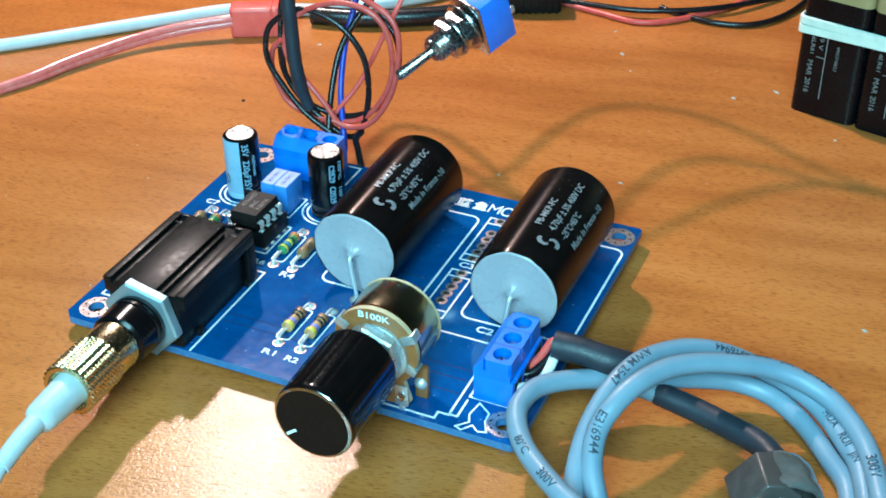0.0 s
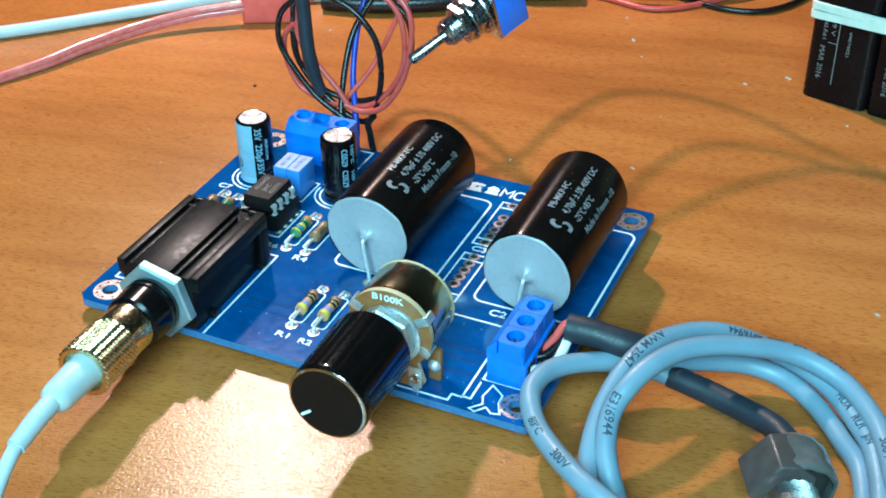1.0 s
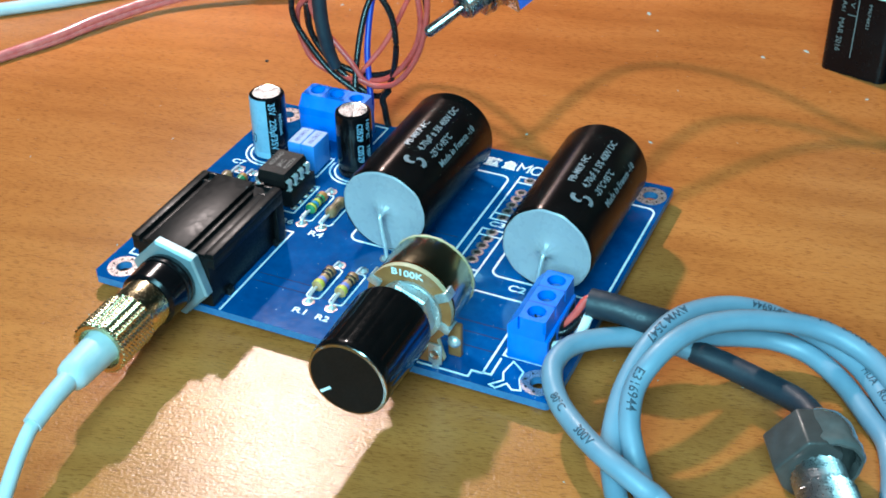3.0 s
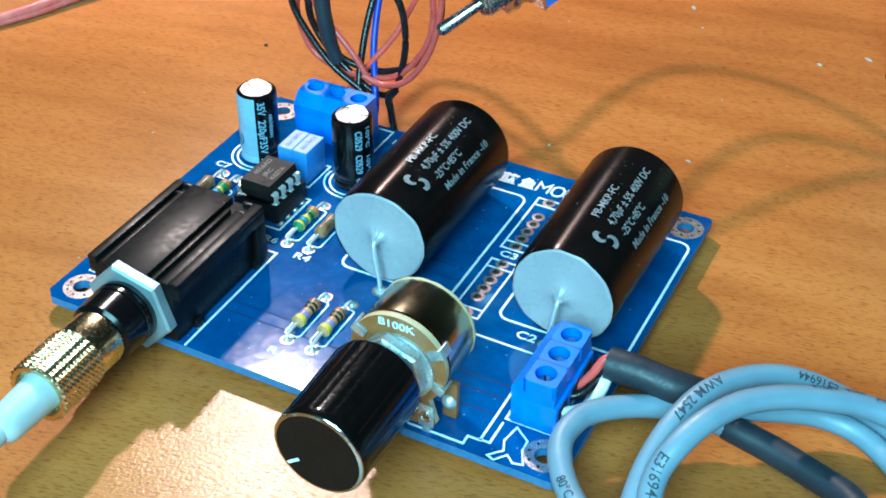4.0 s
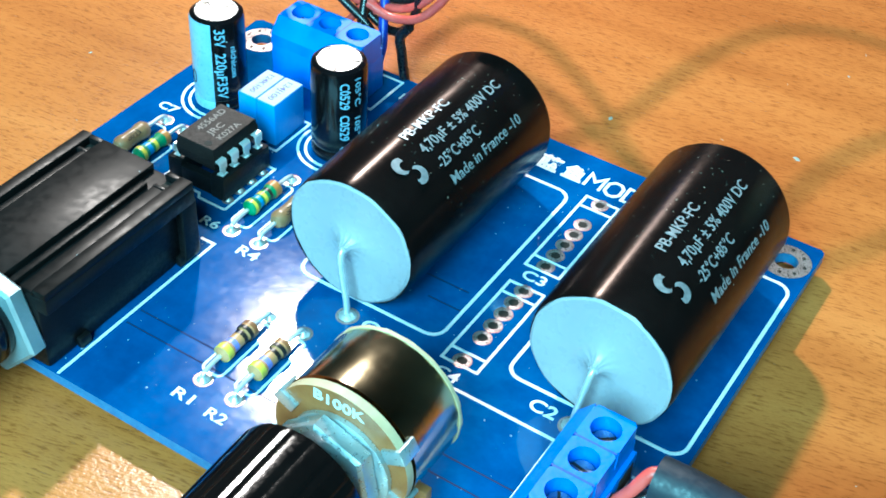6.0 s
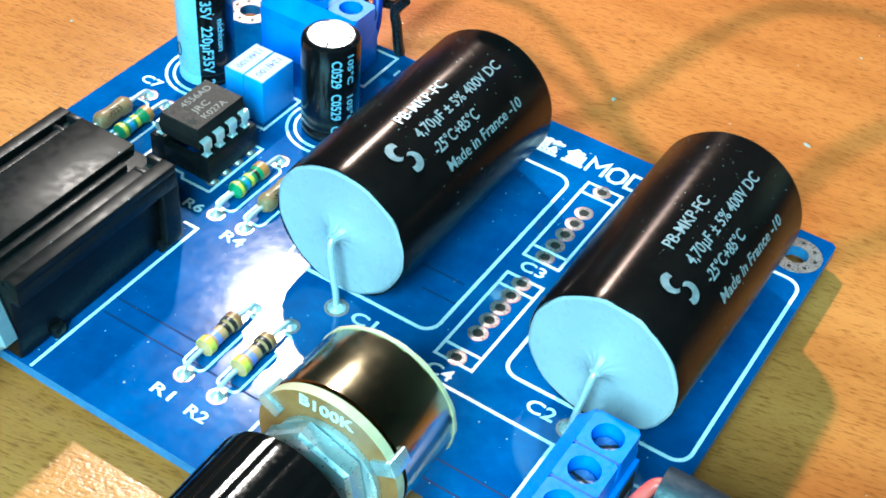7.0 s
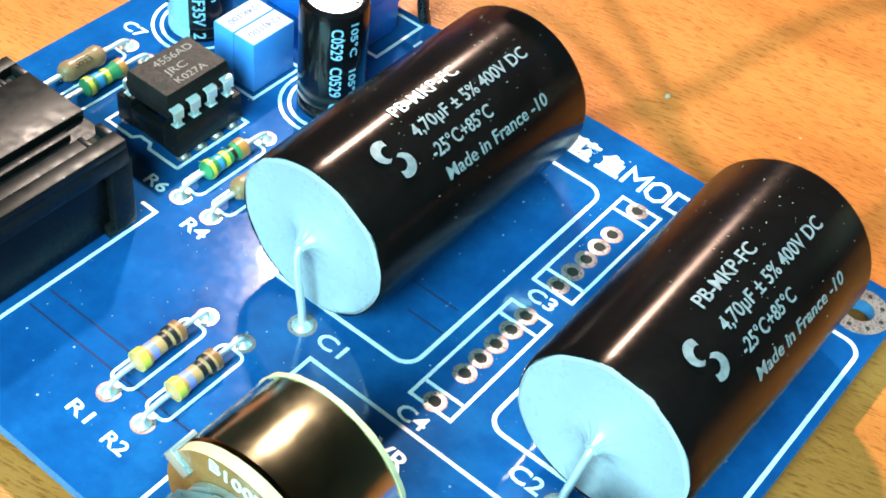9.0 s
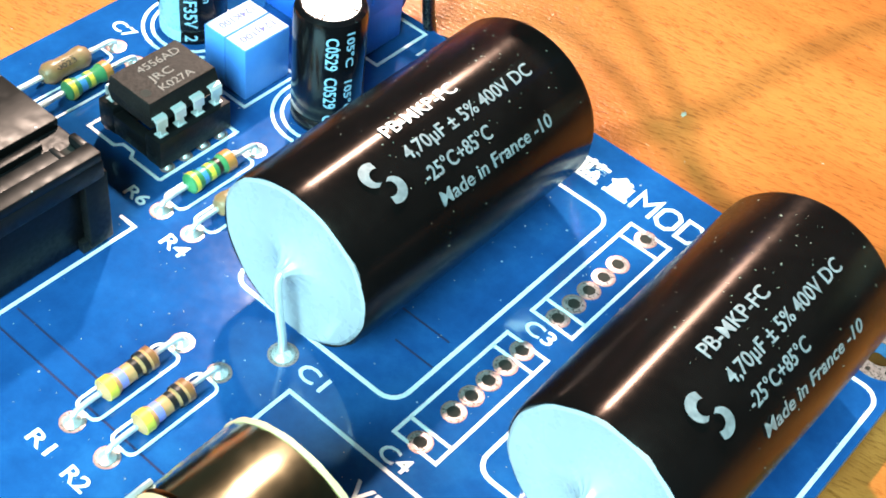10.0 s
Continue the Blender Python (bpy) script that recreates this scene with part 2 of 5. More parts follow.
M_DUST = grained("pale_dust", (0.26, 0.26, 0.22), (0.42, 0.40, 0.34), 900, (0.6, 0.9))
M_WALL = grained("room_paint", (0.26, 0.25, 0.24), (0.30, 0.29, 0.28), 3, (0.7, 0.9))
M_FLOOR = grained("room_floor", (0.22, 0.16, 0.10), (0.30, 0.22, 0.14), 4, (0.5, 0.7))


def band_colour(name, c):
    return grained("paint_band_" + name, c, tuple(min(1, v * 1.25) for v in c), 900, (0.3, 0.45), 0.1)


BANDS = {"yellow": band_colour("yellow", (0.60, 0.46, 0.06)), "violet": band_colour("violet", (0.20, 0.20, 0.55)),
         "black": band_colour("black", (0.012, 0.010, 0.010)), "brown": band_colour("brown", (0.22, 0.08, 0.03)),
         "green": band_colour("green", (0.03, 0.24, 0.08)), "blue": band_colour("blue", (0.03, 0.22, 0.50)),
         "orange": band_colour("orange", (0.40, 0.15, 0.04))}


# ---- mesh helpers; all numbers in millimetres from the board's corner and upper face ----
def thing(name, at, label, category, group="", kind=""):
    """An Empty at a place, to carry parts."""
    ob = new(name)
    ob.empty_display_size = 0.005
    ob.matrix_world = Matrix.Translation((at[0] * MM, at[1] * MM, (at[2] + ZB) * MM))
    ob["at"] = list(at)
    return tagged(ob, label, category, group, kind)


def origin_of(ob):
    p = Vector((0, 0, 0))
    while ob is not None:
        p += ob.matrix_basis.translation
        ob = ob.parent
    return p


def part(name, bm, mat, parent=None, label="", smooth=True, angle=35):
    """Links a bmesh, planned in millimetres, as one mesh object under its thing or part."""
    base = origin_of(parent)
    for v in bm.verts:
        v.co = Vector((v.co.x * MM, v.co.y * MM, (v.co.z + ZB) * MM)) - base
    bmesh.ops.recalc_face_normals(bm, faces=bm.faces)
    me = bpy.data.meshes.new(name)
    if smooth:
        for f in bm.faces:
            f.smooth = True
        for e in bm.edges:
            if len(e.link_faces) == 2 and e.calc_face_angle(0) > radians(angle):
                e.smooth = False
    bm.to_mesh(me)
    bm.free()
    for m in (mat if isinstance(mat, (list, tuple)) else [mat]):
        me.materials.append(m)
    ob = new(name, me)
    if parent is not None:
        ob.parent = parent
    return tagged(ob, label)


def B():
    return bmesh.new()


def box(bm, x0, x1, y0, y1, z0, z1, bev=0.0, seg=2, m=None, mat=0):
    r = bmesh.ops.create_cube(bm, size=1.0)
    vs = r["verts"]
    for v in vs:
        v.co = Vector((x0 + (v.co.x + 0.5) * (x1 - x0), y0 + (v.co.y + 0.5) * (y1 - y0), z0 + (v.co.z + 0.5) * (z1 - z0)))
    fs = {f for v in vs for f in v.link_faces}
    for f in fs:
        f.material_index = mat
    if bev:
        es = {e for v in vs for e in v.link_edges}
        r2 = bmesh.ops.bevel(bm, geom=list(es), offset=bev, segments=seg, profile=0.5, affect="EDGES")
        vs = list({v for f in r2["faces"] for v in f.verts} | {v for v in vs if v.is_valid})
    if m is not None:
        bmesh.ops.transform(bm, matrix=m, verts=vs)
    return vs


def basis(d):
    """A turn that takes z to the direction d."""
    return Vector(d).normalized().to_track_quat("Z", "Y").to_matrix().to_4x4()


def lathe(bm, at, d, profile, seg=32, mat=0, wob=None):
    """Turns a profile of (along, radius) round the axis d from the point at."""
    m = Matrix.Translation(at) @ basis(d)
    rings = []
    for a, r in profile:
        if r <= 1e-6:
            rings.append([bm.verts.new(m @ Vector((0, 0, a)))])
        else:
            rings.append([bm.verts.new(m @ Vector(((r + (wob(i, a) if wob else 0)) * math.cos(2 * math.pi * i / seg), (r + (wob(i, a) if wob else 0)) * math.sin(2 * math.pi * i / seg), a))) for i in range(seg)])
    for p, q in zip(rings, rings[1:]):
        for i in range(seg):
            j = (i + 1) % seg
            if len(p) == 1 and len(q) == 1:
                continue
            vs = [p[0], q[j], q[i]] if len(p) == 1 else [p[i], p[j], q[0]] if len(q) == 1 else [p[i], p[j], q[j], q[i]]
            bm.faces.new(vs).material_index = mat
    return rings


def cyl(bm, p0, p1, r, seg=20, bev=0.0, mat=0):
    d = Vector(p1) - Vector(p0)
    L = d.length
    b = min(bev, r * 0.6)
    pr = [(0, 0), (0, r - b), (b, r), (L - b, r), (L, r - b), (L, 0)] if b else [(0, 0), (0, r), (L, r), (L, 0)]
    lathe(bm, p0, d, pr, seg, mat)


def smooth_path(pts, n=8):
    """A smooth line through the points."""
    P = [Vector(p) for p in pts]
    P = [2 * P[0] - P[1]] + P + [2 * P[-1] - P[-2]]
    out = []
    for i in range(1, len(P) - 2):
        a, b, c, d = P[i - 1:i + 3]
        for k in range(n):
            t = k / n
            out.append(0.5 * ((2 * b) + (c - a) * t + (2 * a - 5 * b + 4 * c - d) * t * t + (3 * b - a - 3 * c + d) * t ** 3))
    out.append(P[-2])
    return out


def tube(bm, pts, r, seg=12, n=8, flat=1.0, mat=0, radius=None, raw=False):
    """A round (or flattened) rod along a smooth line, closed at its ends."""
    path = [Vector(p) for p in pts] if raw else smooth_path(pts, n)
    up = Vector((0, 0, 1))
    rings = []
    for i, p in enumerate(path):
        d = (path[min(i + 1, len(path) - 1)] - path[max(i - 1, 0)]).normalized()
        s = d.cross(up)
        s = s.normalized() if s.length > 1e-3 else Vector((1, 0, 0))
        if rings and s.dot(last) < 0:
            s = -s
        last = s
        u = s.cross(d)
        rr = radius(i / (len(path) - 1)) if radius else r
        rings.append([bm.verts.new(p + s * (rr * math.cos(2 * math.pi * k / seg)) + u * (rr * flat * math.sin(2 * math.pi * k / seg))) for k in range(seg)])
    for a, b in zip(rings, rings[1:]):
        for k in range(seg):
            bm.faces.new((a[k], a[(k + 1) % seg], b[(k + 1) % seg], b[k])).material_index = mat
    bm.faces.new(rings[0])
    bm.faces.new(rings[-1])


def strip(bm, pts, w, z=0.0, h=0.06, closed=False):
    """A printed line of width w along flat points."""
    P = [Vector((x, y)) for x, y in pts]
    n = len(P)
    quads = []
    for i in range(n):
        a = P[i - 1] if (i > 0 or closed) else None
        c = P[(i + 1) % n] if (i < n - 1 or closed) else None
        d0 = (P[i] - a).normalized() if a is not None else (c - P[i]).normalized()
        d1 = (c - P[i]).normalized() if c is not None else d0
        t = d0 + d1
        t = t.normalized() if t.length > 1e-6 else d0
        nrm = Vector((-t.y, t.x)) * (w / 2 / max(0.4, t.dot(d1)))
        quads.append([bm.verts.new((*(P[i] + nrm), z)), bm.verts.new((*(P[i] - nrm), z)), bm.verts.new((*(P[i] - nrm), z + h)), bm.verts.new((*(P[i] + nrm), z + h))])
    for i in range(n if closed else n - 1):
        a, b = quads[i], quads[(i + 1) % n]
        for k in range(4):
            bm.faces.new((a[k], a[(k + 1) % 4], b[(k + 1) % 4], b[k]))
    if not closed:
        bm.faces.new(quads[0])
        bm.faces.new(quads[-1][::-1])


def rounded(x0, x1, y0, y1, r, n=5):
    """The outline of a rectangle with round corners."""
    out = []
    for cx, cy, a0 in ((x1 - r, y0 + r, -90), (x1 - r, y1 - r, 0), (x0 + r, y1 - r, 90), (x0 + r, y0 + r, 180)):
        out += [(cx + r * math.cos(radians(a0 + 90 * k / n)), cy + r * math.sin(radians(a0 + 90 * k / n))) for k in range(n + 1)]
    return out


def arc(cx, cy, r, a0, a1, n=24):
    return [(cx + r * math.cos(radians(a0 + (a1 - a0) * k / n)), cy + r * math.sin(radians(a0 + (a1 - a0) * k / n))) for k in range(n + 1)]


def letters(bm, text, size, place, depth=0.05, width=None, bold=0.0):
    """Text in the built-in font, laid by place(u, v, w), where u runs along the line."""
    cu = bpy.data.curves.new("letters", "FONT")
    cu.body, cu.size, cu.extrude, cu.resolution_u, cu.offset = text, 1.0, 0.05, 3, bold
    ob = new("letters", cu)
    bpy.context.view_layer.update()
    me = bpy.data.meshes.new_from_object(ob.evaluated_get(bpy.context.evaluated_depsgraph_get()))
    xs = [v.co.x for v in me.vertices] or [0, 1]
    sx = size if width is None else width / max(1e-6, max(xs) - min(xs))
    x0 = min(xs)
    made = [bm.verts.new(place((v.co.x - x0) * sx, v.co.y * size, (v.co.z + 0.05) / 0.1 * depth)) for v in me.vertices]
    for f in me.polygons:
        try:
            bm.faces.new([made[i] for i in f.vertices])
        except ValueError:
            pass
    bpy.data.objects.remove(ob)
    bpy.data.curves.remove(cu)
    bpy.data.meshes.remove(me)


def flat_text(bm, text, x, y, size, turn=0.0, width=None, z=0.0, bold=0.01):
    c, s = math.cos(radians(turn)), math.sin(radians(turn))
    letters(bm, text, size, lambda u, v, w: Vector((x + c * u - s * v, y + s * u + c * v, z + w)), 0.06, width, bold)


# ---- the room and the table ----
def room():
    r = 1900
    walls = (("wall_north", (-r, r, r, r + 80)), ("wall_south", (-r, r, -r - 80, -r)), ("wall_west", (-r - 80, -r, -r - 80, r + 80)), ("wall_east", (r, r + 80, -r - 80, r + 80)))
    for name, (x0, x1, y0, y1) in walls:
        bm = B()
        box(bm, x0, x1, y0, y1, -750, 1700)
        tagged(part(name, bm, M_WALL), "plain pale painted room wall", "wall", kind="structure")
    bm = B()
    box(bm, -r - 80, r + 80, -r - 80, r + 80, 1700, 1780)
    tagged(part("ceiling", bm, M_WALL), "plain pale painted ceiling", "ceiling", kind="structure")
    bm = B()
    box(bm, -r - 80, r + 80, -r - 80, r + 80, -830, -750)
    tagged(part("floor", bm, M_FLOOR), "plain brown room floor", "floor", kind="structure")


def table():
    t = thing("table", (60, 40, -750), "orange-brown varnished wooden table with fine grain and dust", "table")
    bm = B()
    box(bm, -640, 760, -420, 420, -ZB - 28, -ZB, 2.0)
    part("tabletop", bm, M_WOOD, t)
    for x in (-600, 660):
        for y in (-380, 320):
            bm = B()
            box(bm, x, x + 60, y, y + 60, -750, -ZB - 28, 2)
            part("leg", bm, M_WOOD, t)


room()
table()


# ---- the circuit board ----
BX0, BX1, BY0, BY1 = -0.8, 97.7, -0.7, 75.7
pcb = thing("circuit_board", (48.5, 37.5, -ZB), "blue printed circuit board with white lettering and tinned pads", "circuit board")


HOLES = ((4.0, 4.0), (93.6, 4.0), (93.9, 70.6), (3.6, 70.8))


def board():
    bm = B()
    o = [(BX0 + 1.6, BY0), (BX1 - 1.0, BY0), (BX1, BY0 + 1.0), (BX1, BY1 - 0.6), (BX1 - 0.6, BY1), (BX0 + 0.8, BY1), (BX0, BY1 - 0.8), (BX0, BY0 + 1.6)]
    loops = [o] + [arc(x, y, 1.65, 0, 360, 24)[:-1] for x, y in HOLES]
    for z in (-1.6, 0.0):
        edges = []
        for lp in loops:
            vs = [bm.verts.new((x, y, z)) for x, y in lp]
            edges += [bm.edges.new((vs[i], vs[(i + 1) % len(vs)])) for i in range(len(vs))]
        bmesh.ops.triangle_fill(bm, edges=edges, use_beauty=True)
    bm.verts.ensure_lookup_table()
    half = len(bm.verts) // 2
    k = 0
    for lp in loops:
        n = len(lp)
        for i in range(n):
            j = (i + 1) % n
            bm.faces.new((bm.verts[k + i], bm.verts[k + j], bm.verts[half + k + j], bm.verts[half + k + i])).material_index = 1
        k += n
    part("laminate", bm, [M_BOARD, M_EDGE], pcb, "glossy blue laminate", smooth=False)


def ring(bm, x, y, r0, r1, z=0.0, h=0.07, seg=28):
    lathe(bm, (x, y, z), (0, 0, 1), [(0, r1), (h, r1), (h + 0.02, r0), (-0.02, r0)], seg)


def mount_holes():
    for x, y in HOLES:
        bm = B()
        ring(bm, x, y, 1.65, 3.45)
        pad = part("mounting_hole", bm, M_TIN, pcb, "tinned mounting ring with small holes")
        # each via is a solid dark disc that stands for its shaded hole
        for k in range(8):
            bm = B()
            cyl(bm, (x + 2.6 * math.cos(k * math.pi / 4), y + 2.6 * math.sin(k * math.pi / 4), 0.02), (x + 2.6 * math.cos(k * math.pi / 4), y + 2.6 * math.sin(k * math.pi / 4), 0.11), 0.28, 8)
            part("via_shade", bm, M_HOLE, pad)


def pad(x, y, r0=0.45, r1=1.1, filled=False, name="pad"):
    bm = B()
    r1 -= 0.12
    ring(bm, x, y, r0, r1)
    p = part(name, bm, M_TIN, pcb)
    bm = B()
    ring(bm, x, y, r1 - 0.02, r1 + 0.2, 0, 0.05)
    part("rim", bm, M_COPPER, p, "copper-coloured rim")
    bm = B()
    if filled:
        lathe(bm, (x, y, 0.02), (0, 0, 1), [(0, r1 * 0.92), (0.22, r1 * 0.62), (0.55, r1 * 0.3), (0.6, 0)], 16)
        part("solder", bm, M_SOLDER, p, "shiny solder dome")
    else:
        # solid dark disc in place of the shaded bore
        cyl(bm, (x, y, 0.0), (x, y, 0.06), r0 + 0.02, 14)
        part("bore_shade", bm, M_HOLE, p)


def silkscreen():
    def line(pts, w=0.32, closed=False):
        w *= 1.35
        bm = B()
        strip(bm, pts, w, 0.0, 0.07, closed)
        part("printed_line", bm, M_SILK, pcb, smooth=False)

    def text(s, x, y, size, turn=0, width=None, bold=0.012):
        bm = B()
        flat_text(bm, s, x, y, size, turn, width, 0.01, bold)
        part("lettering", bm, M_SILK, pcb, "white printed lettering", smooth=False)

    # capacitor outlines
    line(rounded(41.2, 63.2, 30.6, 65.8, 2.0), 0.34, True)
    line(rounded(73.0, 96.6, 30.6, 65.8, 2.0), 0.34, True)
    # potentiometer, jack and terminal outlines
    line([(55.2, 2.4), (55.2, 24.8), (57.3, 24.8), (83.3, 24.6), (83.3, 2.4), (81.2, 2.4), (81.2, 0.6), (59.0, 0.6), (59.0, 2.4), (55.2, 2.4)], 0.3)
    line([(29.4, BY0 + 0.2), (29.4, 28.1), (27.2, 28.1)], 0.3)
    line([(11.0, 28.1), (2.2, 28.1), (2.2, 8.4), (7.4, 8.4)], 0.3)
    line([(84.9, 8.6), (94.6, 8.6), (94.6, 25.0), (84.9, 25.0)], 0.3, True)
    line([(10.8, 65.6), (28.6, 65.6), (28.6, 74.4), (10.8, 74.4)], 0.3, True)
    line([(83.0, 2.6), (84.9, 2.6), (84.9, 7.6)], 0.3)
    # integrated circuit and its neighbours
    line([(26.0, 34.4), (26.0, 45.5), (14.4, 45.5), (14.4, 34.4), (18.6, 34.4), (19.2, 35.2), (20.8, 35.2), (21.4, 34.4), (26.0, 34.4)], 0.28)
    line([(15.6, 49.0), (23.5, 49.0), (23.5, 57.2), (15.6, 57.2)], 0.28, True)
    for cx, cy in ((8.9, 54.6), (30.4, 55.0)):
        line(arc(cx, cy, 4.9, 0, 360, 40)[:-1], 0.3, True)
        line(arc(cx, cy, 6.0, 170, 330, 30), 0.3)
    # resistor outlines
    for x0, y0, y1 in ((44.0, 9.9, 20.2), (49.1, 9.7, 20.4), (29.5, 33.0, 43.6), (34.1, 33.0, 43.0), (9.6, 29.5, 41.0), (5.9, 29.5, 43.8)):
        line(rounded(x0 - 1.5, x0 + 1.5, y0, y1, 0.8, 3), 0.24, True)
    # two film capacitor footprints with rows of holes
    for y0, y1 in ((28.4, 45.2), (49.2, 66.8)):
        line([(65.2, y0), (70.3, y0), (70.3, y1), (65.2, y1)], 0.28, True)
        line([(65.2, y0 + 2.3), (70.3, y0 + 2.3)], 0.28)
        line([(65.2, y1 - 2.3), (70.3, y1 - 2.3)], 0.28)
    # fish emblem beside the terminal
    line([(87.3, 7.6), (86.7, 4.1), (87.5, 2.1), (85.6, 0.1), (86.9, -0.4), (88.4, 1.5), (89.8, 0.3), (91.4, 0.7), (90.1, 3.4), (90.0, 5.6)], 0.24, True)
    text("\u84dd", 55.4, 69.0, 3.6, 0, 3.5, 0.04)
    text("\u9c7c", 59.6, 69.0, 3.6, 0, 3.3, 0.04)
    # MOD in plain strokes
    line([(63.5, 68.8), (63.5, 71.9), (64.7, 70.3), (65.9, 71.9), (65.9, 68.8)], 0.34)
    line([(67.3, 68.8), (68.2, 68.8), (68.9, 69.5), (68.9, 71.2), (68.2, 71.9), (67.3, 71.9), (66.6, 71.2), (66.6, 69.5)], 0.34, True)
    line([(69.6, 68.8), (71.1, 68.8), (71.9, 69.6), (71.9, 71.1), (71.1, 71.9), (69.6, 71.9)], 0.34, True)
    text("R1", 42.400000000000006, 4.6000000000000005, 2.15, 0, 2.8)
    text("R2", 47.6, 4.3, 2.15, 0, 2.8)
    text("R6", 24.7, 30.5, 2.2, 0, 2.9)
    text("R4", 32.6, 28.5, 2.4, 0, 3.2)
    text("C1", 54.0, 26.6, 2.6, 0, 3.3)
    text("C2", 78.0, 27.2, 2.7, 0, 3.6)
    text("C4", 65.6, 25.4, 2.5, 0, 3.4)
    text("C3", 65.9, 46.6, 2.5, 0, 3.4)
    text("VR", 66.4, 20.3, 3.0, 0, 4.2)
    text("C7", 2.4, 47.2, 2.4, 0, 3.2)
    text("L", 96.3, 5.4, 2.3, 90)
    text("R", 96.6, 13.0, 2.6, 90)
    text("15V", 30.4, 70.6, 2.2, 0, 3.8)
    # dark sunken tracks
    for y, x0, x1 in ((13.2, 30.0, 44.0), (10.6, 30.0, 60.0), (8.6, 84.0, 60.0), (15.5, 72.0, 84.0), (12.5, 72.0, 84.5), (40.0, 50.0, 62.0), (36.5, 58.0, 63.0)):
        bm = B()
        strip(bm, [(x0, y), (x1, y)], 0.22, 0.0, 0.02)
        part("track", bm, M_TRACE, pcb, smooth=False)


def pads():
    for x, y in ((44.0, 8.6), (44.0, 21.5), (49.1, 8.3), (49.1, 21.6), (29.5, 31.6), (29.5, 45.0), (34.1, 31.7), (34.1, 45.0), (5.9, 45.3), (9.6, 45.0), (51.7, 27.4), (83.7, 27.6), (50.2, 67.5), (84.6, 67.5)):
        pad(x, y, 0.5, 1.45 if 26 < y < 28 else 1.15, True)
    for y in (29.2, 34.0, 36.6, 39.2, 41.8, 44.4, 50.3, 53.0, 55.6, 58.2, 60.8, 66.0):
        pad(67.7, y, 0.68, 1.2)
    for k in range(4):
        for x in (16.0, 25.0):
            pad(x, 36.3 + 2.54 * k, 0.35, 0.75, True)


board()
mount_holes()
silkscreen()
pads()
# soldered pin ends under the board, on which it stands
for x, y in ((12.0, 6.0), (44.0, 8.6), (90.0, 17.4), (51.7, 67.0), (84.6, 64.0), (14.0, 70.0), (67.7, 44.4), (30.0, 45.0)):
    bm = B()
    cyl(bm, (x, y, -ZB), (x, y, -1.6), 0.45, 10, 0.2)
    part("pin_end", bm, M_SOLDER, pcb)


